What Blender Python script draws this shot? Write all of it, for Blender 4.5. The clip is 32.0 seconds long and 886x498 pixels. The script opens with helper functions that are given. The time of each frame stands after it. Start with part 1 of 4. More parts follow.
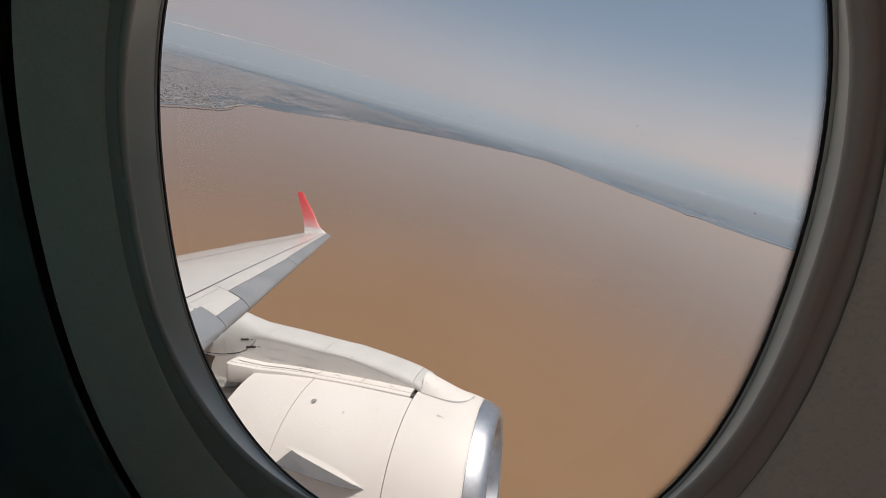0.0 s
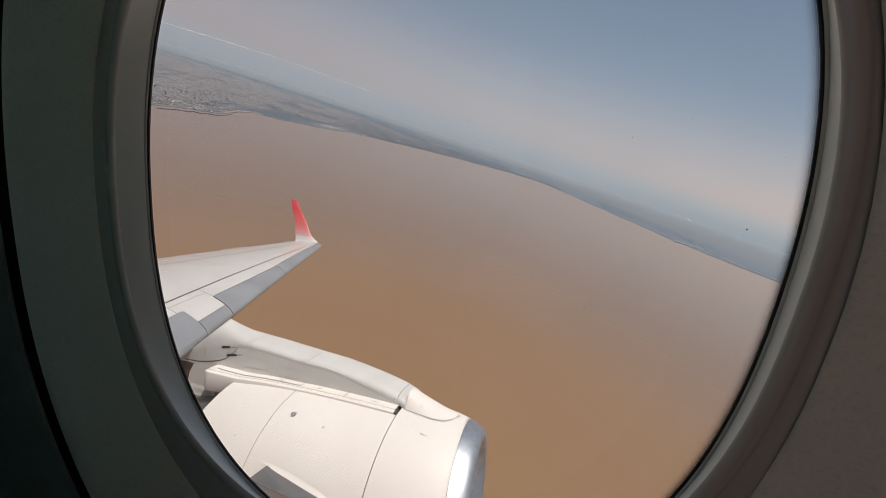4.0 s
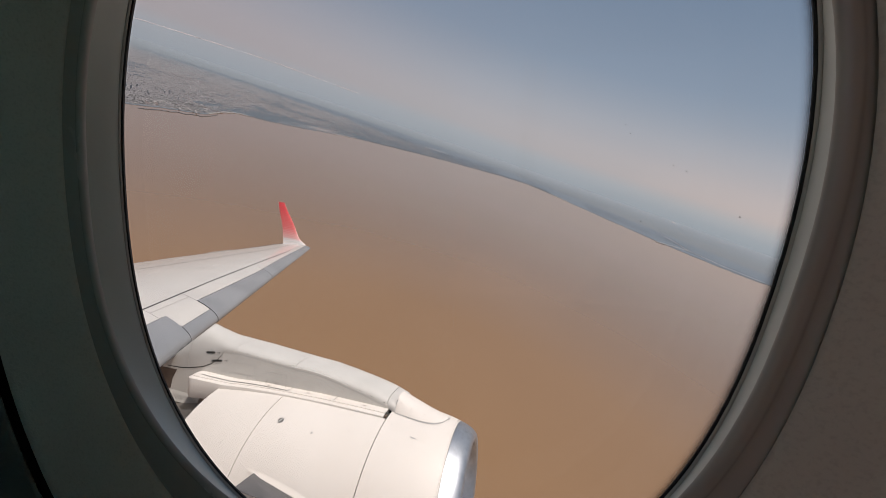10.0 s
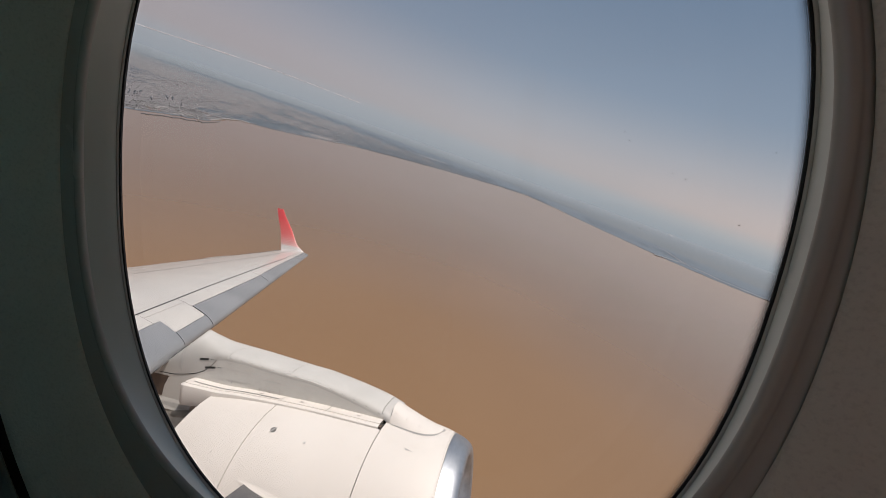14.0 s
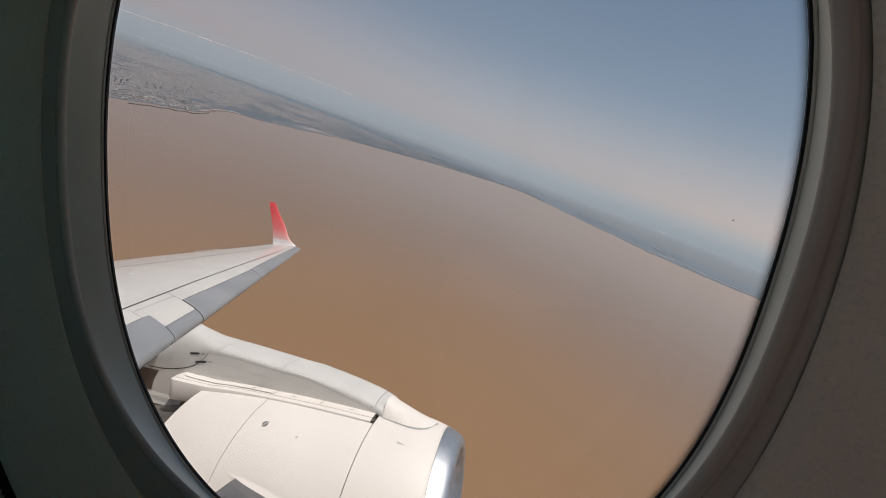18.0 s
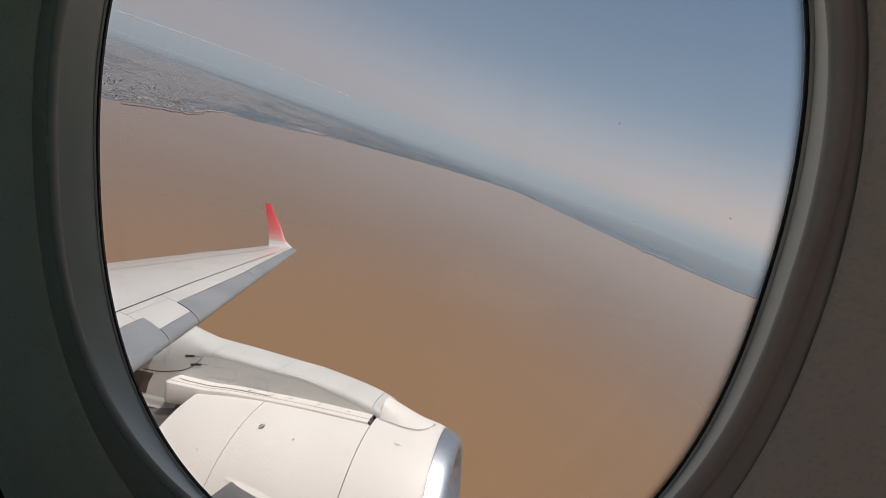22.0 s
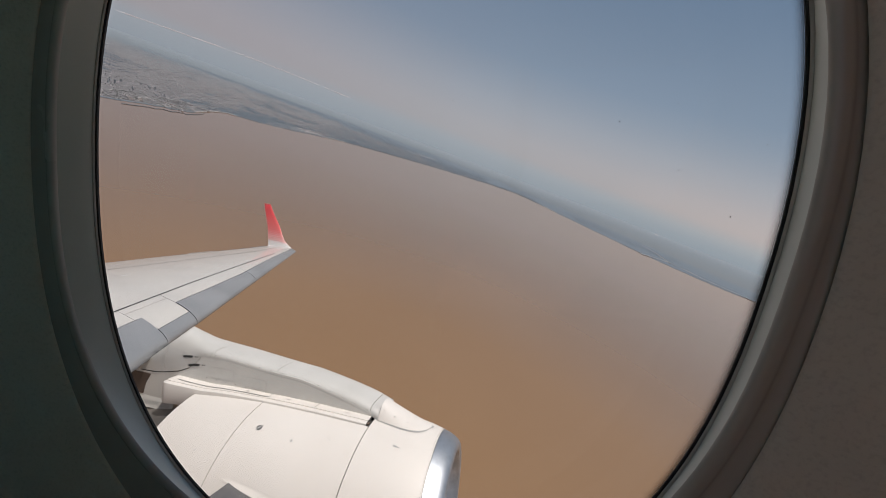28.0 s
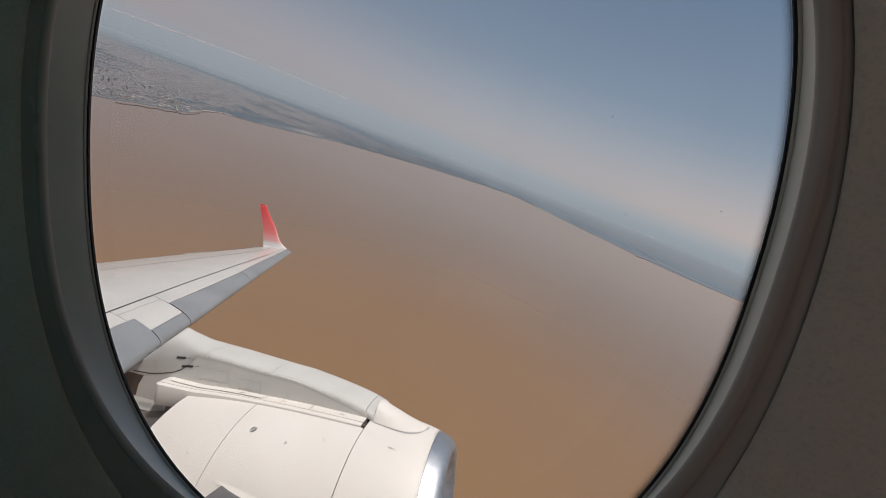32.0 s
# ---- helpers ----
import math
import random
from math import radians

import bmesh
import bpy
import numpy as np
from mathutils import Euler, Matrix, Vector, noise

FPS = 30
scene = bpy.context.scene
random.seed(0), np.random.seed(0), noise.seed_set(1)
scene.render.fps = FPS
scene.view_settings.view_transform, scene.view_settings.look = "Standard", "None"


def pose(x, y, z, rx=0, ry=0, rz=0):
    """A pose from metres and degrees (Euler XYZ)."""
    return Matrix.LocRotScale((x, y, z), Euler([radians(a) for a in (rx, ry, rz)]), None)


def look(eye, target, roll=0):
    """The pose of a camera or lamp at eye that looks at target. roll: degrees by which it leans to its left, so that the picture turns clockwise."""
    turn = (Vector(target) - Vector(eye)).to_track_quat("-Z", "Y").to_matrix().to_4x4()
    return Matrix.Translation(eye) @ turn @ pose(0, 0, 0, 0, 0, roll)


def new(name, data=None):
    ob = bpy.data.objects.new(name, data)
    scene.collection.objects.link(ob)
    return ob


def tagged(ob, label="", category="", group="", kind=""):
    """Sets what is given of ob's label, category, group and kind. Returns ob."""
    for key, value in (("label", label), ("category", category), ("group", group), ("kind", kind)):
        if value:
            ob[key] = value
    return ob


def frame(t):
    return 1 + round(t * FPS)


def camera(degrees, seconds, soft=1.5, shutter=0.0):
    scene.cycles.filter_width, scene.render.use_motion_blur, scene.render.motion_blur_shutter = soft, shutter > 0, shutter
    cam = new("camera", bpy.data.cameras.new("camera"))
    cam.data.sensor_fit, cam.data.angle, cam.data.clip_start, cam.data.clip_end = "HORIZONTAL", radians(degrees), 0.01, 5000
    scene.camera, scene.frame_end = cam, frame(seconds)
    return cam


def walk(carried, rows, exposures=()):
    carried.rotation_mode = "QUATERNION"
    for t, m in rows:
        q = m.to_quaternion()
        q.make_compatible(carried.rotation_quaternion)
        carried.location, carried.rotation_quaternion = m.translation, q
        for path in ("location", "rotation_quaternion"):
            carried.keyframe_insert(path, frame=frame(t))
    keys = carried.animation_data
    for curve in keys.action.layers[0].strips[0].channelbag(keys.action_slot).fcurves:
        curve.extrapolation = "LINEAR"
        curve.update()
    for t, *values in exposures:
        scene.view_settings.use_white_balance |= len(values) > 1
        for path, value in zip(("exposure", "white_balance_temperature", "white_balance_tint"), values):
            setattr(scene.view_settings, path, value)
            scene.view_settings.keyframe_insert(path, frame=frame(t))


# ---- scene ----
# The aircraft's own axes: x forward, y outboard to port, z up, from the passenger's eye.
# It climbs in a left bank; the country below is a model at one twelfth, 100 m under the eye.
EYE_HEIGHT = 100.0
AIRCRAFT = Matrix.Translation((0, 0, EYE_HEIGHT)) @ pose(0, 0, 0, -14.743, -17.757, 2.315)

cam = camera(106.0, 32.0, soft=0.9)
# seconds, eye x y z in the aircraft, yaw aft, pitch up, lean
ROWS = [
    (0, 0.0020, -0.0091, 0.0130, 16.81, -3.58, 2.08),
    (0.5, 0.0021, -0.0086, 0.0122, 16.60, -2.65, 3.13),
    (1, 0.0022, -0.0081, 0.0114, 16.63, -2.29, 3.15),
    (1.5, 0.0024, -0.0082, 0.0109, 16.96, -2.10, 3.50),
    (2, 0.0026, -0.0083, 0.0104, 17.02, -1.78, 3.30),
    (2.5, 0.0025, -0.0080, 0.0098, 17.04, -1.34, 3.71),
    (3, 0.0023, -0.0074, 0.0091, 16.49, -1.35, 4.09),
    (3.5, 0.0021, -0.0067, 0.0085, 16.03, -1.16, 4.53),
    (5.5, 0.0010, -0.0034, 0.0065, 14.52, -0.48, 4.99),
    (6, 0.0008, -0.0027, 0.0060, 14.45, -0.21, 5.08),
    (6.5, 0.0007, -0.0025, 0.0055, 13.76, 0.26, 5.13),
    (7, 0.0007, -0.0025, 0.0050, 13.84, 0.24, 5.04),
    (7.5, 0.0007, -0.0024, 0.0045, 14.11, -0.18, 4.55),
    (8, 0.0007, -0.0023, 0.0041, 14.10, -0.57, 4.36),
    (8.5, 0.0007, -0.0022, 0.0038, 14.13, -0.78, 4.28),
    (9, 0.0007, -0.0021, 0.0035, 13.99, -0.66, 4.35),
    (9.5, 0.0007, -0.0019, 0.0033, 14.05, -0.62, 4.42),
    (10, 0.0007, -0.0018, 0.0030, 13.82, -0.37, 4.58),
    (10.5, 0.0006, -0.0016, 0.0028, 13.75, -0.33, 4.72),
    (11, 0.0006, -0.0014, 0.0025, 13.93, -0.17, 4.71),
    (11.5, 0.0005, -0.0012, 0.0022, 13.84, -0.08, 4.62),
    (12, 0.0005, -0.0010, 0.0019, 13.52, 0.52, 4.93),
    (12.5, 0.0005, -0.0008, 0.0017, 13.60, 0.47, 4.92),
    (13, 0.0006, -0.0007, 0.0015, 13.12, 0.63, 5.25),
    (13.5, 0.0007, -0.0006, 0.0012, 13.11, 1.30, 5.15),
    (14, 0.0008, -0.0004, 0.0010, 13.66, 1.24, 5.51),
    (14.5, 0.0006, -0.0002, 0.0007, 13.36, 1.14, 5.23),
    (16.5, -0.0002, 0.0008, -0.0006, 12.77, 0.61, 5.58),
    (17, -0.0003, 0.0009, -0.0007, 12.45, 0.77, 5.81),
    (17.5, -0.0002, 0.0009, -0.0003, 12.41, 0.79, 5.79),
    (18, -0.0001, 0.0008, 0.0001, 12.47, 0.50, 5.88),
    (18.5, -0.0001, 0.0007, -0.0001, 13.08, 0.57, 5.55),
    (19, -0.0002, 0.0007, -0.0005, 12.98, 0.83, 5.72),
    (19.5, -0.0003, 0.0006, -0.0009, 12.72, 0.87, 5.67),
    (20, -0.0003, 0.0006, -0.0011, 12.60, 0.76, 5.83),
    (20.5, -0.0004, 0.0008, -0.0010, 12.80, 0.70, 5.47),
    (21, -0.0005, 0.0010, -0.0008, 12.46, 0.63, 5.74),
    (21.5, -0.0006, 0.0012, -0.0005, 12.34, 0.62, 5.74),
    (22, -0.0007, 0.0014, -0.0004, 11.92, 0.67, 5.62),
    (22.5, -0.0007, 0.0015, -0.0006, 12.11, 0.78, 5.58),
    (23, -0.0008, 0.0015, -0.0010, 11.85, 0.81, 5.75),
    (23.5, -0.0008, 0.0016, -0.0014, 11.79, 0.72, 5.66),
    (24, -0.0008, 0.0016, -0.0017, 11.70, 0.68, 5.86),
    (24.5, -0.0008, 0.0016, -0.0021, 11.84, 0.60, 5.91),
    (25, -0.0008, 0.0017, -0.0024, 11.83, 0.63, 5.98),
    (25.5, -0.0008, 0.0017, -0.0024, 11.58, 0.78, 6.02),
    (27.5, -0.0006, 0.0019, -0.0021, 11.86, 0.94, 6.01),
    (28, -0.0006, 0.0019, -0.0021, 11.84, 0.95, 5.93),
    (28.5, -0.0004, 0.0019, -0.0024, 11.69, 1.12, 5.95),
    (29, -0.0003, 0.0019, -0.0028, 11.33, 1.14, 6.49),
    (29.5, -0.0001, 0.0019, -0.0032, 11.57, 1.24, 6.40),
    (30, 0.0000, 0.0020, -0.0036, 11.47, 1.26, 6.18),
    (30.5, 0.0002, 0.0020, -0.0040, 11.61, 1.23, 5.93),
    (31, 0.0003, 0.0020, -0.0043, 11.50, 1.27, 6.16),
    (31.5, 0.0005, 0.0020, -0.0047, 11.25, 1.28, 6.16),
    (32, 0.0006, 0.0020, -0.0050, 11.24, 1.25, 6.11),
]
walk(cam, [(t, AIRCRAFT @ pose(x, y, z, 90 + pitch, 0, yaw) @ pose(0, 0, 0, 0, 0, lean))
           for t, x, y, z, yaw, pitch, lean in ROWS],
     exposures=[(0, 0.10, 6540, 10.5), (6, 0.09, 6600, 11.5), (10, 0.08, 6640, 12.5), (13, 0.07, 6620, 12), (19, 0.04, 6480, 10), (32, -0.03, 6440, 10)])

# ---- sky and sun ----
SUN_IN_AIRCRAFT = Vector((0.42, -0.15, 0.88)).normalized()
sun_way = (AIRCRAFT.to_3x3() @ SUN_IN_AIRCRAFT).normalized()
SUN_ELEVATION = math.asin(sun_way.z)
SUN_AZIMUTH = math.atan2(sun_way.x, sun_way.y)
sun = new("sun", bpy.data.lights.new("sun", "SUN"))
sun.data.energy, sun.data.angle, sun.data.color = 4.2, radians(0.6), (1.0, 0.925, 0.85)
sun.matrix_basis = look(sun_way * 300 + Vector((0, 0, 100)), (0, 0, 100))


def nodes_of(tree):
    tree.nodes.clear()
    return tree.nodes, tree.links


def ramp(nodes, stops, mode="LINEAR"):
    node = nodes.new("ShaderNodeValToRGB")
    node.color_ramp.interpolation = mode
    while len(node.color_ramp.elements) < len(stops):
        node.color_ramp.elements.new(0.5)
    for element, (place, colour) in zip(node.color_ramp.elements, stops):
        element.position, element.color = place, (*colour, 1) if len(colour) == 3 else colour
    return node


world = bpy.data.worlds.new("sky")
scene.world = world
world.use_nodes = True
nodes, links = nodes_of(world.node_tree)
sky = nodes.new("ShaderNodeTexSky")
sky.sky_type, sky.sun_disc = "NISHITA", False
sky.sun_elevation, sky.sun_rotation = SUN_ELEVATION, SUN_AZIMUTH
sky.altitude, sky.air_density, sky.dust_density, sky.ozone_density = 1000, 1.0, 3.0, 1.0
place = nodes.new("ShaderNodeTexCoord")
split = nodes.new("ShaderNodeSeparateXYZ")
links.new(place.outputs["Generated"], split.inputs[0])
# the summer haze that lies along the horizon
height = nodes.new("ShaderNodeMapRange")
height.inputs["From Min"].default_value, height.inputs["From Max"].default_value = -0.1, 0.6
links.new(split.outputs["Z"], height.inputs["Value"])
haze = ramp(nodes, [(0.0, (4.07, 3.84, 3.79)), (0.114, (3.2, 3.65, 4.0)), (0.165, (3.6, 3.98, 4.3)), (0.205, (4.05, 3.98, 4.1)), (0.264, (4.12, 4.05, 4.21)), (0.357, (3.69, 3.86, 4.23)), (0.514, (2.53, 3.07, 3.82)), (0.857, (1.43, 2.07, 2.96)), (1.0, (1.21, 1.82, 2.68))])
amount = ramp(nodes, [(0.0, (1, 1, 1)), (0.25, (0.97, 0.97, 0.97)), (0.55, (0.92, 0.92, 0.92)), (1.0, (0.85, 0.85, 0.85))])
links.new(height.outputs[0], haze.inputs[0])
links.new(height.outputs[0], amount.inputs[0])
mixed = nodes.new("ShaderNodeMix")
mixed.data_type = "RGBA"
links.new(amount.outputs[0], mixed.inputs["Factor"])
links.new(sky.outputs[0], mixed.inputs["A"])
# the haze is rosy and brighter low down ahead of the aircraft
ahead = nodes.new("ShaderNodeVectorMath")
ahead.operation = "DOT_PRODUCT"
ahead.inputs[1].default_value = (math.sin(radians(62)), math.cos(radians(62)), 0)
links.new(place.outputs["Generated"], ahead.inputs[0])
glow = nodes.new("ShaderNodeMapRange")
glow.inputs["From Min"].default_value, glow.inputs["From Max"].default_value = -0.35, 0.95
links.new(ahead.outputs["Value"], glow.inputs["Value"])
low = ramp(nodes, [(0.0, (0.895, 0.85, 0.875)), (0.45, (0.95, 0.95, 0.97)), (0.75, (1.06, 1.0, 0.975)), (1.0, (1.42, 1.21, 1.09))])
high = ramp(nodes, [(0.0, (0.825, 0.805, 0.84)), (0.5, (0.90, 0.93, 0.95)), (1.0, (0.93, 0.975, 0.99))])
links.new(glow.outputs[0], low.inputs[0])
links.new(glow.outputs[0], high.inputs[0])
reach_up = ramp(nodes, [(0.14, (0, 0, 0)), (0.45, (1, 1, 1))])
links.new(height.outputs[0], reach_up.inputs[0])
shade = nodes.new("ShaderNodeMix")
shade.data_type = "RGBA"
links.new(reach_up.outputs[0], shade.inputs["Factor"])
links.new(low.outputs[0], shade.inputs["A"])
links.new(high.outputs[0], shade.inputs["B"])
lit = nodes.new("ShaderNodeMix")
lit.data_type, lit.blend_type = "RGBA", "MULTIPLY"
lit.inputs["Factor"].default_value = 1.0
links.new(haze.outputs[0], lit.inputs["A"])
level = ramp(nodes, [(0.0, (0.94, 0.92, 0.94)), (0.5, (0.95, 0.94, 0.95)), (1.0, (0.95, 0.96, 0.97))])
links.new(glow.outputs[0], level.inputs[0])
set_in = ramp(nodes, [(0.135, (0, 0, 0)), (0.215, (1, 1, 1))])
links.new(height.outputs[0], set_in.inputs[0])
tone = nodes.new("ShaderNodeMix")
tone.data_type = "RGBA"
links.new(set_in.outputs[0], tone.inputs["Factor"])
links.new(level.outputs[0], tone.inputs["A"])
links.new(shade.outputs["Result"], tone.inputs["B"])
links.new(tone.outputs["Result"], lit.inputs["B"])
links.new(lit.outputs["Result"], mixed.inputs["B"])
back = nodes.new("ShaderNodeBackground")
back.inputs["Strength"].default_value = 0.103
links.new(mixed.outputs["Result"], back.inputs["Color"])
links.new(back.outputs[0], nodes.new("ShaderNodeOutputWorld").inputs["Surface"])


# ---- materials ----
def material(name, colour, rough=0.5, metal=0.0, second=None, scale=5.0, amount=1.0, grain=None, bump=0.0, bump_scale=80.0,
             per_piece=0.0, specular=0.5, detail=5.0):
    """A principled surface: two colours mixed by a soft noise, fine grain, a little relief."""
    mat = bpy.data.materials.new(name)
    mat.use_nodes = True
    nodes, links = nodes_of(mat.node_tree)
    out = nodes.new("ShaderNodeOutputMaterial")
    shader = nodes.new("ShaderNodeBsdfPrincipled")
    links.new(shader.outputs[0], out.inputs["Surface"])
    shader.inputs["Metallic"].default_value = metal
    shader.inputs["Specular IOR Level"].default_value = specular
    coords = nodes.new("ShaderNodeTexCoord")
    wide = nodes.new("ShaderNodeTexNoise")
    wide.inputs["Scale"].default_value, wide.inputs["Detail"].default_value = scale, detail
    links.new(coords.outputs["Object"], wide.inputs["Vector"])
    second = second or tuple(c * 0.85 for c in colour)
    tint = ramp(nodes, [(0.35, colour), (0.75, tuple(a + (b - a) * amount for a, b in zip(colour, second)))])
    links.new(wide.outputs["Fac"], tint.inputs[0])
    result = tint.outputs[0]
    fine = nodes.new("ShaderNodeTexNoise")
    fine.inputs["Scale"].default_value, fine.inputs["Detail"].default_value = bump_scale, 3
    links.new(coords.outputs["Object"], fine.inputs["Vector"])
    if grain:
        spots = ramp(nodes, [(0.5, (1, 1, 1)), (0.75, grain)])
        links.new(fine.outputs["Fac"], spots.inputs[0])
        times = nodes.new("ShaderNodeMix")
        times.data_type, times.blend_type = "RGBA", "MULTIPLY"
        times.inputs["Factor"].default_value = 1.0
        links.new(result, times.inputs["A"])
        links.new(spots.outputs[0], times.inputs["B"])
        result = times.outputs["Result"]
    if per_piece:
        info = nodes.new("ShaderNodeObjectInfo")
        shift = nodes.new("ShaderNodeMapRange")
        shift.inputs["To Min"].default_value, shift.inputs["To Max"].default_value = 1 - per_piece, 1 + per_piece
        links.new(info.outputs["Random"], shift.inputs["Value"])
        hsv = nodes.new("ShaderNodeHueSaturation")
        links.new(shift.outputs[0], hsv.inputs["Value"])
        links.new(result, hsv.inputs["Color"])
        result = hsv.outputs[0]
    links.new(result, shader.inputs["Base Color"])
    gloss = nodes.new("ShaderNodeMapRange")
    gloss.inputs["To Min"].default_value, gloss.inputs["To Max"].default_value = max(rough - 0.08, 0.02), rough + 0.1
    links.new(wide.outputs["Fac"], gloss.inputs["Value"])
    links.new(gloss.outputs[0], shader.inputs["Roughness"])
    if bump:
        relief = nodes.new("ShaderNodeBump")
        relief.inputs["Strength"].default_value, relief.inputs["Distance"].default_value = bump, 0.002
        links.new(fine.outputs["Fac"], relief.inputs["Height"])
        links.new(relief.outputs[0], shader.inputs["Normal"])
    return mat


WHITE = material("white_aircraft_paint", (0.71, 0.675, 0.635), 0.5, second=(0.665, 0.628, 0.586), scale=1.6, grain=(0.965, 0.96, 0.95), bump_scale=14, specular=0.3)
WING_WHITE = material("weathered_wing_paint", (0.56, 0.54, 0.51), 0.17, second=(0.49, 0.475, 0.455), scale=1.2, grain=(0.93, 0.92, 0.91), bump_scale=9)
PALE_GREY = material("pale_grey_paint", (0.56, 0.55, 0.525), 0.42, second=(0.50, 0.49, 0.465), scale=3, grain=(0.96, 0.96, 0.95), bump_scale=16)
SIDE_GREY = material("grey_pylon_paint", (0.66, 0.65, 0.615), 0.45, second=(0.60, 0.59, 0.56), scale=3, grain=(0.95, 0.95, 0.94), bump_scale=16)
BELLY_GREY = material("grey_wing_underside_paint", (0.24, 0.24, 0.245), 0.5, second=(0.20, 0.20, 0.205), scale=2)
STRAKE_GREY = material("grey_strake_paint", (0.13, 0.125, 0.125), 0.22, second=(0.10, 0.098, 0.10), scale=9, grain=(0.85, 0.85, 0.85), bump_scale=40)
SLAT_GREY = material("grey_leading_edge_paint", (0.355, 0.365, 0.375), 0.2, metal=0.35, second=(0.265, 0.272, 0.28), scale=1.6, grain=(0.85, 0.85, 0.86), bump_scale=40)
DARK_GAP = material("dark_structure", (0.05, 0.05, 0.05), 0.7)
STEEL = material("polished_lip_aluminium", (0.55, 0.575, 0.61), 0.46, metal=1.0, second=(0.40, 0.425, 0.46), scale=7, grain=(0.85, 0.86, 0.88), bump=0.05, bump_scale=24)
STRIP_GREY = material("fairing_joint_paint", (0.52, 0.51, 0.49), 0.45)
# the sky's reflection in the river arms is put into this pale colour
PALE_WATER = material("sky_toned_water", (0.20, 0.195, 0.19), 0.3, second=(0.18, 0.175, 0.17), scale=0.02)
DUCT_GREY = material("inlet_lining_grey", (0.30, 0.30, 0.30), 0.5, metal=0.4, scale=4)
DULL_METAL = material("heat_dulled_metal", (0.34, 0.32, 0.30), 0.45, metal=0.8, second=(0.22, 0.21, 0.20), scale=6)
BLACK_MARK = material("black_marking", (0.03, 0.03, 0.03), 0.6)
RIVET = material("rivet_head", (0.13, 0.12, 0.115), 0.5)
SEALANT = material("grey_sealant", (0.40, 0.395, 0.385), 0.6)
PANEL = material("cabin_lining_plastic", (0.82, 0.81, 0.755), 0.6, second=(0.76, 0.75, 0.70), scale=9, grain=(0.88, 0.88, 0.88), bump=0.14, bump_scale=700)
# colours hold light: reveal cooled for skylight, bezel darkened for the groove's shade
REVEAL = material("skylight_toned_reveal_plastic", (0.60, 0.635, 0.60), 0.42, second=(0.56, 0.595, 0.56), scale=14, bump=0.02, bump_scale=1500, specular=0.25)
BEZEL = material("glossy_shade_toned_bezel", (0.52, 0.51, 0.485), 0.24, second=(0.48, 0.47, 0.45), scale=14, bump=0.02, bump_scale=1500)
POCKET_BROWN = material("brown_pocket", (0.16, 0.11, 0.085), 0.7, second=(0.10, 0.07, 0.055), scale=40)
# dark brown for the wing's shadow on the aft pylon
SHADOW_BROWN = material("wing_shadow_brown", (0.115, 0.085, 0.068), 0.5, metal=0.3, second=(0.065, 0.05, 0.045), scale=9)
# lining past the seam has its shade put in as a darker colour
LINING = material("shade_toned_lining_plastic", (0.25, 0.28, 0.265), 0.5, second=(0.19, 0.21, 0.20), scale=9, grain=(0.9, 0.9, 0.9), bump=0.25, bump_scale=900)
# tints for unseen cabin surfaces, picked for the light they bounce
CABIN_COOL = material("teal_bounce_tint", (0.38, 0.80, 0.80), 0.8)
CABIN_WARM = material("warm_bounce_tint", (0.80, 0.50, 0.30), 0.8)
GASKET = material("black_rubber_gasket", (0.012, 0.012, 0.014), 0.5, bump=0.1, bump_scale=500)
DUST = material("dust_speck", (0.34, 0.30, 0.27), 0.9)
# unseen floor, its tone picked for the light it bounces
CABIN = material("cabin_carpet", (0.26, 0.19, 0.13), 0.9)


def winglet_paint():
    """Red at the top fading to white at the foot, with thin pale stripes across."""
    mat = bpy.data.materials.new("striped_red_winglet_paint")
    mat.use_nodes = True
    nodes, links = nodes_of(mat.node_tree)
    out = nodes.new("ShaderNodeOutputMaterial")
    shader = nodes.new("ShaderNodeBsdfPrincipled")
    links.new(shader.outputs[0], out.inputs["Surface"])
    shader.inputs["Roughness"].default_value = 0.35
    coords = nodes.new("ShaderNodeTexCoord")
    split = nodes.new("ShaderNodeSeparateXYZ")
    links.new(coords.outputs["Object"], split.inputs[0])
    # stripes lean a little aft
    lean = nodes.new("ShaderNodeMath")
    lean.operation = "MULTIPLY_ADD"
    lean.inputs[1].default_value = 0.10
    links.new(split.outputs["X"], lean.inputs[0])
    links.new(split.outputs["Z"], lean.inputs[2])
    up = nodes.new("ShaderNodeMapRange")
    up.inputs["From Min"].default_value, up.inputs["From Max"].default_value = 0.55, 2.30
    links.new(lean.outputs[0], up.inputs["Value"])
    fade = ramp(nodes, [(0.13, (0.72, 0.69, 0.66)), (0.19, (0.76, 0.40, 0.37)), (0.42, (0.76, 0.13, 0.12)), (0.85, (0.72, 0.025, 0.03))])
    links.new(up.outputs[0], fade.inputs[0])
    wave = nodes.new("ShaderNodeMath")
    wave.operation = "MULTIPLY"
    wave.inputs[1].default_value = 2 * math.pi * 13.5
    links.new(lean.outputs[0], wave.inputs[0])
    sine = nodes.new("ShaderNodeMath")
    sine.operation = "SINE"
    links.new(wave.outputs[0], sine.inputs[0])
    line = ramp(nodes, [(0.6, (0, 0, 0)), (0.95, (0.5, 0.5, 0.5))])
    links.new(sine.outputs[0], line.inputs[0])
    mix = nodes.new("ShaderNodeMix")
    mix.data_type = "RGBA"
    links.new(line.outputs[0], mix.inputs["Factor"])
    links.new(fade.outputs[0], mix.inputs["A"])
    mix.inputs["B"].default_value = (0.85, 0.66, 0.63, 1)
    links.new(mix.outputs["Result"], shader.inputs["Base Color"])
    return mat


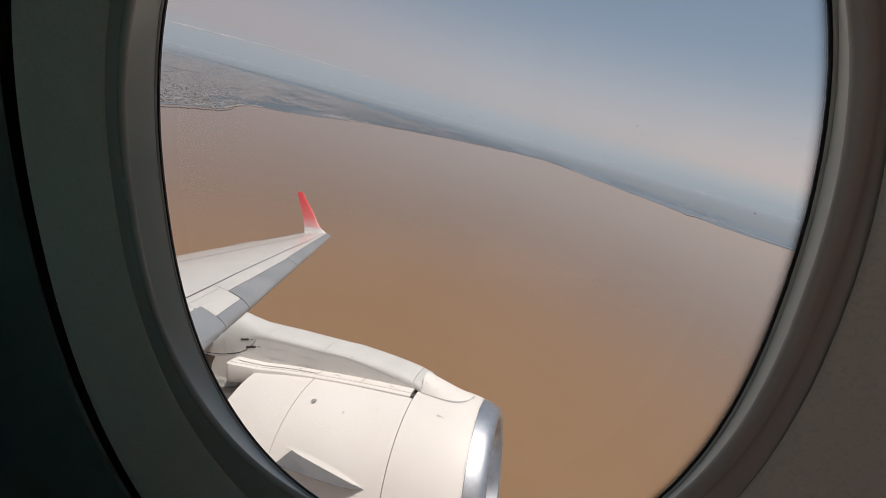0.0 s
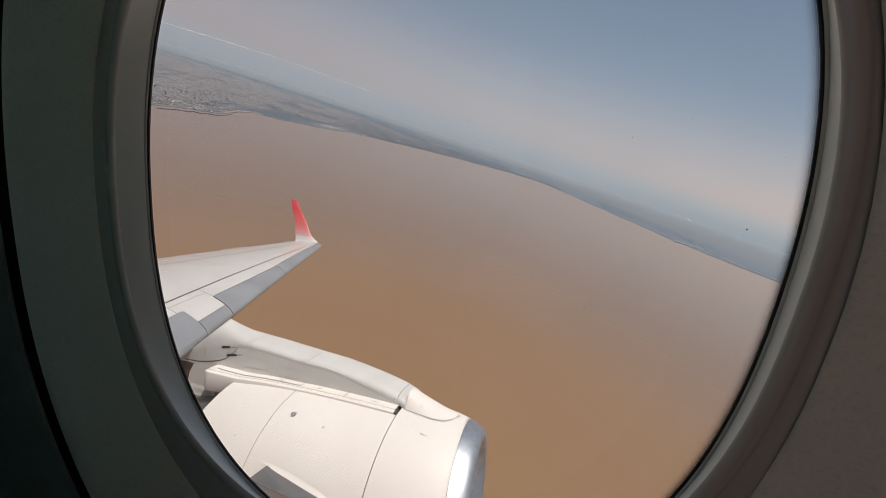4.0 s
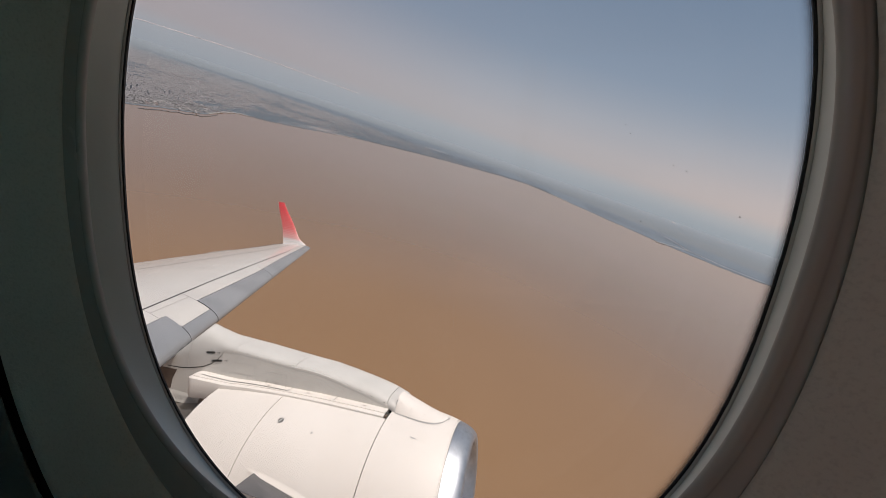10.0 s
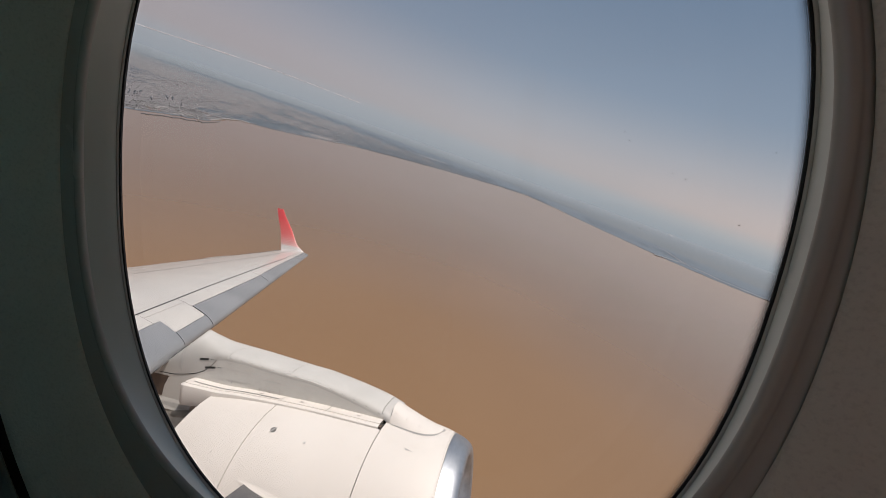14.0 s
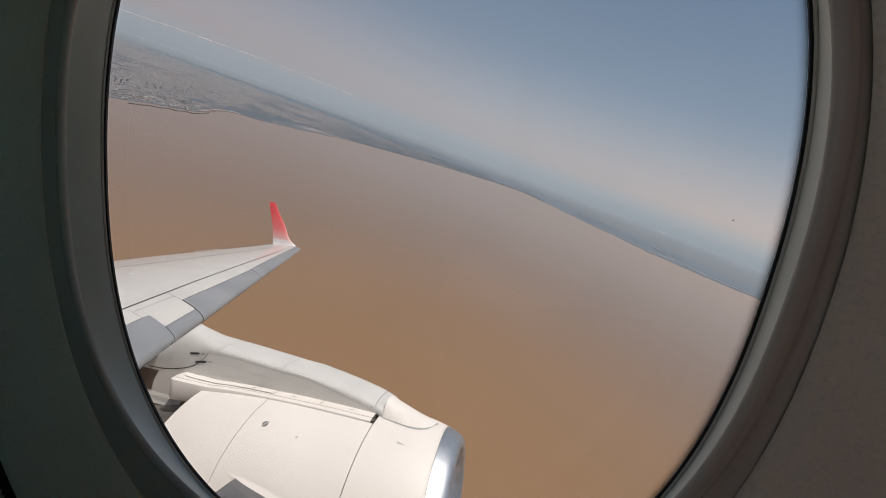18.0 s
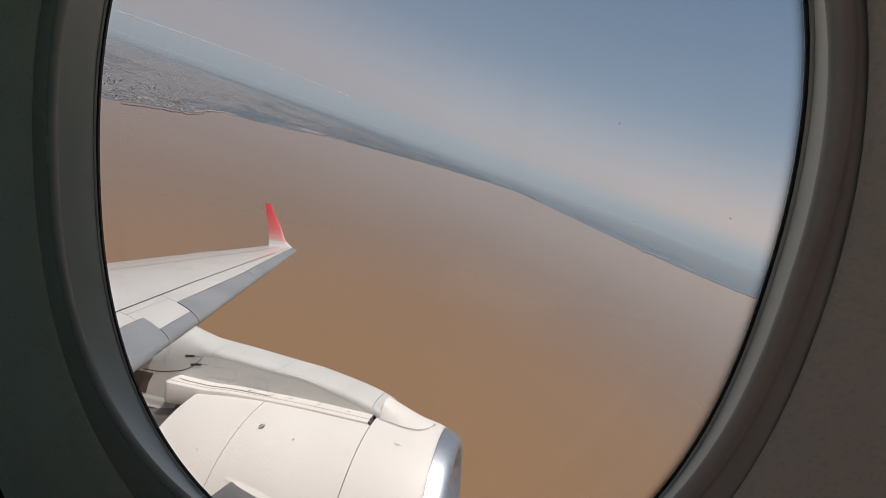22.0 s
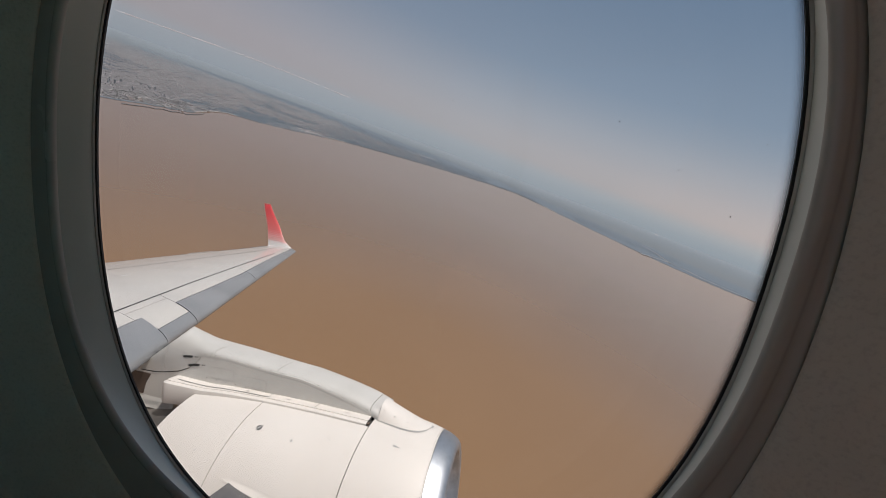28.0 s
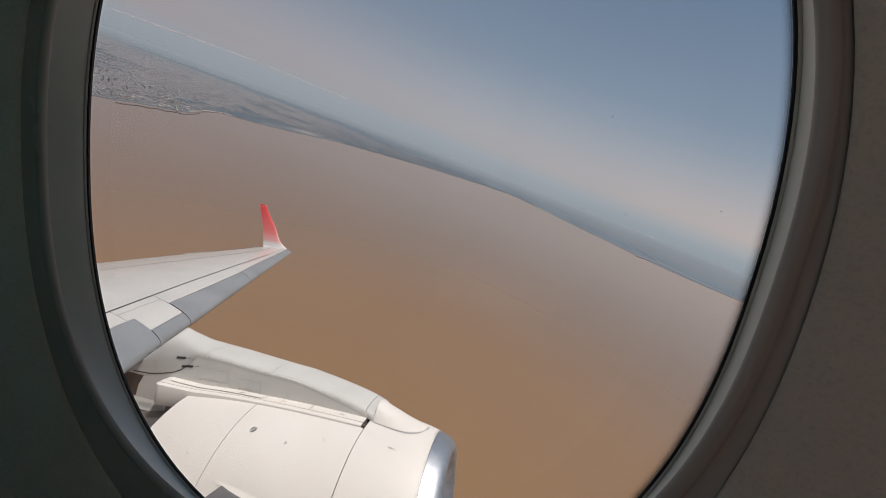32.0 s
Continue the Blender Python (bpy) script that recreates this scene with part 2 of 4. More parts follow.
def pane_glass():
    """Thin acrylic: clear, with a faint gloss."""
    mat = bpy.data.materials.new("clear_window_pane")
    mat.use_nodes = True
    nodes, links = nodes_of(mat.node_tree)
    out = nodes.new("ShaderNodeOutputMaterial")
    clear = nodes.new("ShaderNodeBsdfTransparent")
    clear.inputs["Color"].default_value = (0.985, 0.985, 0.985, 1)
    gloss = nodes.new("ShaderNodeBsdfGlossy")
    gloss.inputs["Roughness"].default_value = 0.02
    fresnel = nodes.new("ShaderNodeFresnel")
    fresnel.inputs["IOR"].default_value = 1.25
    mix = nodes.new("ShaderNodeMixShader")
    links.new(fresnel.outputs[0], mix.inputs[0])
    links.new(clear.outputs[0], mix.inputs[1])
    links.new(gloss.outputs[0], mix.inputs[2])
    links.new(mix.outputs[0], out.inputs["Surface"])
    return mat


def blur_rim(cover):
    """Dark veil that imitates the blurred edge of the seal, thin enough to see through."""
    mat = bpy.data.materials.new("blurred_pane_rim")
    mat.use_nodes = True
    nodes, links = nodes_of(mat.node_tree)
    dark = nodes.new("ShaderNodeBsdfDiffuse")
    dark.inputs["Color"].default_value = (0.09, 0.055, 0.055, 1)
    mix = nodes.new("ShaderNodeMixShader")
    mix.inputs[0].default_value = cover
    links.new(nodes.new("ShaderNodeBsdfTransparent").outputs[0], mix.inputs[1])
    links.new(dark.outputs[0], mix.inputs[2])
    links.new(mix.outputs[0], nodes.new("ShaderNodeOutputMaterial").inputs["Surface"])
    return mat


def water_surface():
    """Silty brown river water: broad currents, fine ripples, a sky gloss that grows towards the horizon."""
    mat = bpy.data.materials.new("silty_river_water")
    mat.use_nodes = True
    nodes, links = nodes_of(mat.node_tree)
    out = nodes.new("ShaderNodeOutputMaterial")
    silt = nodes.new("ShaderNodeBsdfDiffuse")
    gloss = nodes.new("ShaderNodeBsdfGlossy")
    gloss.inputs["Roughness"].default_value = 0.13
    gloss.inputs["Color"].default_value = (0.86, 0.815, 0.785, 1)
    coords = nodes.new("ShaderNodeTexCoord")
    drift = nodes.new("ShaderNodeTexNoise")
    drift.inputs["Scale"].default_value, drift.inputs["Detail"].default_value = 0.006, 6
    links.new(coords.outputs["Object"], drift.inputs["Vector"])
    tint = ramp(nodes, [(0.3, (0.222, 0.131, 0.066)), (0.7, (0.243, 0.148, 0.080))])
    links.new(drift.outputs["Fac"], tint.inputs[0])
    links.new(tint.outputs[0], silt.inputs["Color"])
    ripple = nodes.new("ShaderNodeTexNoise")
    ripple.inputs["Scale"].default_value, ripple.inputs["Detail"].default_value = 1.6, 4
    links.new(coords.outputs["Object"], ripple.inputs["Vector"])
    relief = nodes.new("ShaderNodeBump")
    relief.inputs["Strength"].default_value, relief.inputs["Distance"].default_value = 0.03, 0.05
    links.new(ripple.outputs["Fac"], relief.inputs["Height"])
    links.new(relief.outputs[0], gloss.inputs["Normal"])
    slant = nodes.new("ShaderNodeLayerWeight")
    slant.inputs["Blend"].default_value = 0.5
    share = ramp(nodes, [(value, (f, f, f)) for value, f in WATER_GLOSS])
    links.new(slant.outputs["Facing"], share.inputs[0])
    mix = nodes.new("ShaderNodeMixShader")
    links.new(share.outputs[0], mix.inputs[0])
    links.new(silt.outputs[0], mix.inputs[1])
    links.new(gloss.outputs[0], mix.inputs[2])
    links.new(mix.outputs[0], out.inputs["Surface"])
    return mat


# gloss share by view angle, set by hand to imitate haze over far water
WATER_GLOSS = [(0.0, 0.06), (0.30, 0.075), (0.52, 0.16), (0.68, 0.36), (0.80, 0.54), (0.87, 0.69), (0.93, 0.80), (0.97, 0.87), (1.0, 0.9)]


def land_surface(name, low, high, spots, scale):
    mat = bpy.data.materials.new(name)
    mat.use_nodes = True
    nodes, links = nodes_of(mat.node_tree)
    out = nodes.new("ShaderNodeOutputMaterial")
    shader = nodes.new("ShaderNodeBsdfPrincipled")
    links.new(shader.outputs[0], out.inputs["Surface"])
    shader.inputs["Roughness"].default_value = 0.9
    shader.inputs["Specular IOR Level"].default_value = 0.1
    coords = nodes.new("ShaderNodeTexCoord")
    broad = nodes.new("ShaderNodeTexNoise")
    broad.inputs["Scale"].default_value, broad.inputs["Detail"].default_value = scale, 8
    links.new(coords.outputs["Object"], broad.inputs["Vector"])
    tint = ramp(nodes, [(0.35, low), (0.65, high)])
    links.new(broad.outputs["Fac"], tint.inputs[0])
    cells = nodes.new("ShaderNodeTexVoronoi")
    cells.inputs["Scale"].default_value = scale * 12
    links.new(coords.outputs["Object"], cells.inputs["Vector"])
    mix = nodes.new("ShaderNodeMix")
    mix.data_type = "RGBA"
    pick = ramp(nodes, [(0.55, (0, 0, 0)), (0.9, (0.7, 0.7, 0.7))])
    links.new(cells.outputs["Color"], pick.inputs[0])
    links.new(pick.outputs[0], mix.inputs["Factor"])
    links.new(tint.outputs[0], mix.inputs["A"])
    mix.inputs["B"].default_value = (*spots, 1)
    links.new(mix.outputs["Result"], shader.inputs["Base Color"])
    return mat


def island_colours(name, stops, rough=0.85):
    """Each loose piece of a joined mesh takes one of a few colours."""
    mat = bpy.data.materials.new(name)
    mat.use_nodes = True
    nodes, links = nodes_of(mat.node_tree)
    out = nodes.new("ShaderNodeOutputMaterial")
    shader = nodes.new("ShaderNodeBsdfPrincipled")
    links.new(shader.outputs[0], out.inputs["Surface"])
    shader.inputs["Roughness"].default_value = rough
    shader.inputs["Specular IOR Level"].default_value = 0.2
    info = nodes.new("ShaderNodeNewGeometry")
    tint = ramp(nodes, stops, "CONSTANT")
    links.new(info.outputs["Random Per Island"], tint.inputs[0])
    links.new(tint.outputs[0], shader.inputs["Base Color"])
    return mat




def haze_toned_plain(name, stops, near=1400, beyond=4600, scale=0.006, uneven_by=0.25, speckle=0.0):
    """Flat country with haze put into its colour, stronger with distance."""
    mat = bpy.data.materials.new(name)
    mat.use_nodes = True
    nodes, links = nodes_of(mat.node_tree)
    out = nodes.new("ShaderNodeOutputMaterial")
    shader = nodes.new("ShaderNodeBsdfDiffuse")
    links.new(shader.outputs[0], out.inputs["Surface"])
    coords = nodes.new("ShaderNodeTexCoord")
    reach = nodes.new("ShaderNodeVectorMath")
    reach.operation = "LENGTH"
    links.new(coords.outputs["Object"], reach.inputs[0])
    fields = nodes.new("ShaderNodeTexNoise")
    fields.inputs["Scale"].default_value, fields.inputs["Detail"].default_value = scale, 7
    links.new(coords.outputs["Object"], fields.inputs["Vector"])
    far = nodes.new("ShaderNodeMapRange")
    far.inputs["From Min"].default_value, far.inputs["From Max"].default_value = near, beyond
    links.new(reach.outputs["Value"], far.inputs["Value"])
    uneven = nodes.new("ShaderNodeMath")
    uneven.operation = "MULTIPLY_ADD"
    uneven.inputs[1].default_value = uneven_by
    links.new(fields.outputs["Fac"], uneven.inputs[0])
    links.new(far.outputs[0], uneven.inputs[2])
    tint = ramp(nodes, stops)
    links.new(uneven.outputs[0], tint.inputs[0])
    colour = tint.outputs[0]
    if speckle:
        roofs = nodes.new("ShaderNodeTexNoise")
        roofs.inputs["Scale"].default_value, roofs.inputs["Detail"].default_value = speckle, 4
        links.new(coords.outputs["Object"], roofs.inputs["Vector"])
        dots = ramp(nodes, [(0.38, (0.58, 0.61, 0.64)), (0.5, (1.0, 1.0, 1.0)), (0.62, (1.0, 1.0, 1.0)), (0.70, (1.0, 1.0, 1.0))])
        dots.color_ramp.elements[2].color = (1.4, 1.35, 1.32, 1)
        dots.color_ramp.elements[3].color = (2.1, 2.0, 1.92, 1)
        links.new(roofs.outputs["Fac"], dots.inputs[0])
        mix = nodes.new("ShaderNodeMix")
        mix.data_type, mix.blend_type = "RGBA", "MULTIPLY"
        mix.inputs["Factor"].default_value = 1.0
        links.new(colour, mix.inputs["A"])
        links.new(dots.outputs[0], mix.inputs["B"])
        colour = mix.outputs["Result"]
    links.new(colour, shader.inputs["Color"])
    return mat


WINGLET_PAINT = winglet_paint()
GLASS = pane_glass()
WATER = water_surface()
# haze is mixed into land and foliage tones; city and plain pale with distance
LAND = land_surface("mixed_country", (0.122, 0.150, 0.180), (0.142, 0.170, 0.198), (0.178, 0.198, 0.220), 0.02)
CITY_GROUND = haze_toned_plain("city_ground", [(0.15, (0.160, 0.157, 0.163)), (0.5, (0.184, 0.181, 0.187)), (0.85, (0.184, 0.190, 0.202)), (1.0, (0.180, 0.197, 0.213))], 650, 2700, 0.03, 0.3, 1.1)
FAR_LAND = haze_toned_plain("haze_toned_country", [(0.1, (0.165, 0.181, 0.194)), (0.5, (0.178, 0.203, 0.224)), (0.85, (0.205, 0.233, 0.257)), (1.0, (0.215, 0.246, 0.272))])
BUILDINGS = island_colours("city_walls", [(0.0, (0.29, 0.273, 0.270)), (0.2, (0.205, 0.206, 0.215)), (0.34, (0.60, 0.57, 0.555)), (0.52, (0.245, 0.238, 0.239)), (0.62, (0.36, 0.32, 0.305)), (0.78, (0.175, 0.183, 0.19)), (0.88, (0.25, 0.238, 0.235))])
TREES = island_colours("dark_foliage", [(0.0, (0.098, 0.120, 0.144)), (0.3, (0.120, 0.141, 0.162)), (0.55, (0.090, 0.112, 0.136)), (0.8, (0.134, 0.152, 0.172))], 0.95)
PALE_GROUND = material("pale_concrete_and_sand", (0.33, 0.315, 0.305), 0.9, second=(0.26, 0.25, 0.245), scale=0.1)


# ---- mesh helpers ----
def mesh_of(name, verts, faces, mat, smooth=True):
    mesh = bpy.data.meshes.new(name)
    mesh.from_pydata([tuple(v) for v in verts], [], faces)
    mesh.materials.append(mat)
    if smooth:
        mesh.polygons.foreach_set("use_smooth", [True] * len(mesh.polygons))
    mesh.update()
    return mesh


def thing(name, base, label, category, kind="", group=""):
    """A top-level Empty at a base point of the aircraft."""
    ob = new(name)
    ob.matrix_basis = AIRCRAFT @ Matrix.Translation(base)
    ob.empty_display_size = 0.2
    return tagged(ob, label, category, group, kind)


def part(name, geometry, mat, parent, label="", smooth=True, sharp=40):
    """One mesh under a thing or a part; its points are given in the aircraft's axes."""
    verts, faces = geometry
    root = parent
    while root.parent:
        root = root.parent
    inverse = root.matrix_basis.inverted() @ AIRCRAFT
    ob = new(name, mesh_of(name, [inverse @ Vector(v) for v in verts], faces, mat, smooth))
    if smooth and sharp:
        ob.data.set_sharp_from_angle(angle=radians(sharp))
    ob.parent = parent
    if label:
        ob["label"] = label
    return ob


def joined(pieces):
    verts, faces = [], []
    for v, f in pieces:
        base = len(verts)
        verts += list(v)
        faces += [tuple(i + base for i in face) for face in f]
    return verts, faces


def sheet(rows_of_points, closed=False):
    """A grid of quads over rows of points."""
    verts = [p for row in rows_of_points for p in row]
    n = len(rows_of_points[0])
    faces = []
    for i in range(len(rows_of_points) - 1):
        for j in range(n if closed else n - 1):
            k = (j + 1) % n
            faces.append((i * n + j, i * n + k, (i + 1) * n + k, (i + 1) * n + j))
    return verts, faces


def slab(top, bottom):
    """A solid between two grids of the same size, outer face first."""
    r, n = len(top), len(top[0])
    verts = [p for row in top for p in row] + [p for row in bottom for p in row]
    off = r * n
    faces = []
    for i in range(r - 1):
        for j in range(n - 1):
            a, b, c, d = i * n + j, i * n + j + 1, (i + 1) * n + j + 1, (i + 1) * n + j
            faces += [(a, b, c, d), (off + d, off + c, off + b, off + a)]
    rim = [j for j in range(n)] + [i * n + n - 1 for i in range(1, r)] + [(r - 1) * n + j for j in range(n - 2, -1, -1)] + [i * n for i in range(r - 2, 0, -1)]
    for a, b in zip(rim, rim[1:] + rim[:1]):
        faces.append((b, a, off + a, off + b))
    return verts, faces


def box(centre, size, turn=None):
    x, y, z = (s / 2 for s in size)
    corners = [Vector(c) for c in ((-x, -y, -z), (x, -y, -z), (x, y, -z), (-x, y, -z), (-x, -y, z), (x, -y, z), (x, y, z), (-x, y, z))]
    if turn:
        corners = [turn @ c for c in corners]
    return [c + Vector(centre) for c in corners], [(0, 3, 2, 1), (4, 5, 6, 7), (0, 1, 5, 4), (1, 2, 6, 5), (2, 3, 7, 6), (3, 0, 4, 7)]


def disc(centre, normal, radius, depth, n=10):
    """A low round stud."""
    q = Vector(normal).to_track_quat("Z", "Y")
    ring = [q @ Vector((math.cos(2 * math.pi * i / n) * radius, math.sin(2 * math.pi * i / n) * radius, 0)) for i in range(n)]
    c, nn = Vector(centre), Vector(normal).normalized() * depth
    return [c + p - nn for p in ring] + [c + p * 0.85 + nn for p in ring], [tuple(range(n, 2 * n))] + [(i, (i + 1) % n, n + (i + 1) % n, n + i) for i in range(n)]


def between(x, points):
    """Straight lines through pairs (x, value)."""
    if x <= points[0][0]:
        return points[0][1]
    for (a, va), (b, vb) in zip(points, points[1:]):
        if x <= b:
            return va + (vb - va) * (x - a) / (b - a)
    return points[-1][1]


def soft_between(x, points):
    """A smooth curve through pairs (x, value)."""
    xs, ys = [p[0] for p in points], [p[1] for p in points]
    if x <= xs[0]:
        return ys[0]
    if x >= xs[-1]:
        return ys[-1]
    slope = []
    for i in range(len(xs)):
        a, b = max(i - 1, 0), min(i + 1, len(xs) - 1)
        slope.append((ys[b] - ys[a]) / (xs[b] - xs[a]))
    for i in range(len(xs) - 1):
        if x <= xs[i + 1]:
            h = xs[i + 1] - xs[i]
            t = (x - xs[i]) / h
            return ((2 * t ** 3 - 3 * t ** 2 + 1) * ys[i] + (t ** 3 - 2 * t ** 2 + t) * h * slope[i]
                    + (-2 * t ** 3 + 3 * t ** 2) * ys[i + 1] + (t ** 3 - t ** 2) * h * slope[i + 1])


def span(a, b, n):
    return [a + (b - a) * i / (n - 1) for i in range(n)]


# ---- river, land, far distance ----
FAR = 4830.0
n = 160
radii = [0, 40, 120, 300, 600, 1000, 1500, 2200, 3200, 4200, FAR]
ring_rows = [[(r * math.cos(2 * math.pi * i / n), r * math.sin(2 * math.pi * i / n), 0) for i in range(n)] for r in radii[1:]]
verts, faces = sheet(ring_rows, True)
verts.append((0, 0, 0))
faces += [(len(verts) - 1, i, (i + 1) % n) for i in range(n)]
tagged(new("water", mesh_of("water", verts, faces, WATER)), "wide silty brown river reaching to a hazy horizon", "river", kind="structure")

# the shore by bearing (degrees east of the line abeam) and distance
SHORE = [(-120, 600), (-85, 610), (-68, 640), (-58.7, 650), (-54, 700), (-50.3, 742), (-47.3, 860), (-43.5, 884), (-37.9, 948), (-31.3, 1086),
         (-24.1, 1218), (-13.5, 1428), (-1.7, 1690), (6.3, 1471), (13.7, 1322), (19.6, 1250), (26.9, 1225), (32.3, 1290), (36, 1500), (40, 2200), (44, 4880)]


def shore(bearing):
    base = soft_between(bearing, SHORE)
    rough = noise.noise((bearing * 0.9, 3.1, 0)) * 14 + noise.noise((bearing * 3.7, 7.7, 0)) * 7 + noise.noise((bearing * 13, 1.2, 0)) * 3
    return base + rough * base / 1000


def at(bearing, distance, z=0.0):
    a = radians(bearing)
    return (distance * math.sin(a), distance * math.cos(a), z)


def land_band(first, last, steps, near, far, rows, z):
    grid = []
    for k in range(rows + 1):
        u = (k / rows) ** 1.6
        grid.append([at(b, min(near(b) + (far(b) - near(b)) * u, FAR), z + (noise.noise((b * 0.4, u * 6, 5)) + 1) * 0.25 * min(1, k)) for b in span(first, last, steps)])
    top = sheet(grid)
    bank = sheet([[(x, y, -0.3) for x, y, _ in grid[0]], grid[0]])
    return joined([bank, top])


def city_edge(b):
    base = soft_between(b, [(-120, 2560), (-60, 2560), (-45, 2350), (-36, 2050), (-25, 1760), (-15, 1560), (-6, 1500)])
    return base + 220 * noise.noise((b * 0.6, 0.4, 8.0)) + 90 * noise.noise((b * 2.3, 0.4, 3.0))


def plain_edge(b):
    return soft_between(b, [(-120, 2600), (-30, 2600), (-10, 2350), (5, 2000), (20, 1750), (34, 1700), (40, 2300), (44, 4890)])


verts, faces = land_band(-120, 44, 700, shore, lambda b: max(shore(b) + 10, plain_edge(b)), 30, 0.35)
tagged(new("ground", mesh_of("ground", verts, faces, LAND)), "low green-grey river shore with fields and woods in haze", "land", kind="structure")
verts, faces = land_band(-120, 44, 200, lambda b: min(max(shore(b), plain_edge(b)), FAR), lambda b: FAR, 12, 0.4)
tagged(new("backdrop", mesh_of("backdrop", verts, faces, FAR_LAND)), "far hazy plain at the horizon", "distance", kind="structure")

# ---- the city and its shore, at one twelfth ----
rng = random.Random(11)


def cuboids(items):
    """Joined blocks standing on the ground: (x, y, z, width, length, height, turn)."""
    verts, faces = [], []
    for x, y, z, w, l, h, a in items:
        c, s = math.cos(a), math.sin(a)
        i = len(verts)
        for top in (z, z + h):
            for u, v in ((-w, -l), (w, -l), (w, l), (-w, l)):
                verts.append((x + (u * c - v * s) / 2, y + (u * s + v * c) / 2, top))
        faces += [(i + 4, i + 5, i + 6, i + 7), (i, i + 1, i + 5, i + 4), (i + 1, i + 2, i + 6, i + 5), (i + 2, i + 3, i + 7, i + 6), (i + 3, i, i + 4, i + 7)]
    return verts, faces


def clumps(items):
    """Joined low crowns: (x, y, z, width, height)."""
    verts, faces = [], []
    for x, y, z, w, h in items:
        i = len(verts)
        for k in range(6):
            a, r = math.pi * k / 3 + rng.random(), w * rng.uniform(0.4, 0.62)
            verts.append((x + r * math.cos(a), y + r * math.sin(a), z))
        for k in range(3):
            a, r = math.pi * 2 * k / 3 + rng.random(), w * rng.uniform(0.15, 0.3)
            verts.append((x + r * math.cos(a), y + r * math.sin(a), z + h * rng.uniform(0.7, 1.0)))
        faces += [(i + 6, i + 7, i + 8)]
        for k in range(3):
            faces += [(i + 2 * k, i + 2 * k + 1, i + 6 + k), (i + 2 * k + 1, i + (2 * k + 2) % 6, i + 6 + (k + 1) % 3), (i + 2 * k + 1, i + 6 + (k + 1) % 3, i + 6 + k)]
    return verts, faces


def stuff(name, geometry, mat, label, category):
    return tagged(new(name, mesh_of(name, *geometry, mat, False)), label, category, kind="stuff")


def park(x, y):
    return noise.noise((x * 0.006, y * 0.006, 2.0)) + 0.5 * noise.noise((x * 0.02, y * 0.02, 9.0))


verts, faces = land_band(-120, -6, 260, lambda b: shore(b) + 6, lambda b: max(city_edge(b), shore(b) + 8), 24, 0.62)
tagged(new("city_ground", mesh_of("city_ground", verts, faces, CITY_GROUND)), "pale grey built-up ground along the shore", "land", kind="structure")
houses, greens = [], []
GRID = radians(38)
while len(houses) < 56000:
    b = rng.uniform(-80, -6)
    lo = shore(b) + 10
    hi = max(city_edge(b), lo) + 450
    d = lo + (hi - lo) * rng.random() ** 1.3
    x, y, _ = at(b, d)
    u, v = x * math.cos(GRID) + y * math.sin(GRID), -x * math.sin(GRID) + y * math.cos(GRID)
    if (u % 7) < 1.1 or (v % 7) < 1.1 or rng.random() < ((d - lo) / (hi - lo)) ** 0.8:
        continue
    depth = d - lo
    thin = between(b, [(-60, 1.0), (-44, 0.95), (-36, 0.75), (-25, 0.5), (-15, 0.25), (-6, 0.08)])
    if -58.5 < b < -47.3 and depth < 100:
        continue
    if park(x, y) > 0.22 or rng.random() > thin or (-45.5 < b < -35 and depth < 130 and rng.random() < 0.7):
        if rng.random() < between(b, [(-32, 0.55), (-20, 0.3), (-6, 0.0)]) and not (-42 < b < -33.5 and depth < 95):
            greens.append((x, y, 0.6, rng.uniform(3, 8), rng.uniform(0.8, 1.6)))
        continue
    h = 0.18 + 0.6 * rng.random() ** 2.0
    if depth < 700 and rng.random() < 0.03:
        h = rng.uniform(0.8, 1.7)
    houses.append((x, y, 0.6, rng.uniform(0.6, 2.0), rng.uniform(0.6, 2.0), h, GRID + rng.uniform(-0.06, 0.06)))
stuff("city_buildings", cuboids(houses), BUILDINGS, "dense pale city blocks seen from the air", "buildings")
for _ in range(15000):
    b = rng.uniform(-34, 24)
    s = shore(b)
    d = s + (2550 - s) * rng.random() ** 2.2 if s < 2500 else s
    x, y, _z = at(b, d)
    if noise.noise((x * 0.004, y * 0.004, 4.0)) > between(b, [(-40, 0.25), (-14, -0.1), (4, -0.25), (12, 0.0), (24, 0.45)]):
        greens.append((x, y, 0.5, rng.uniform(4, 11), rng.uniform(0.4, 0.9)))
for _ in range(3000):
    b = rng.gauss(-41.5, 3.6)
    x, y, _z = at(b, shore(b) + 18 + abs(rng.gauss(0, 75)))
    if park(x, y) > -0.25:
        greens.append((x, y, 0.6, rng.uniform(3, 8), rng.uniform(0.6, 1.3)))
stuff("woods", clumps(greens), TREES, "dark green parks and riverside woods", "trees")

# towers by the harbour, each with a set-back top and a plant room


def tower(x, y, w, l, h, turn):
    root = new("tower_block")
    root.matrix_basis = Matrix.Translation((x, y, 0.6)) @ Matrix.Rotation(turn, 4, "Z")
    tagged(root, "tall grey tower block near the harbour", "tower block", "harbour towers")
    for name, centre, size in (("shaft", (0, 0, h * 0.45), (w, l, h * 0.9)), ("crown", (0, 0, h * 0.945), (w * 0.75, l * 0.75, h * 0.09)), ("plant_room", (w * 0.1, 0, h * 1.01), (w * 0.35, l * 0.4, h * 0.05))):
        child = new(name, mesh_of(name, *box(centre, size), TOWER_PAINT, False))
        child.parent = root
    return root


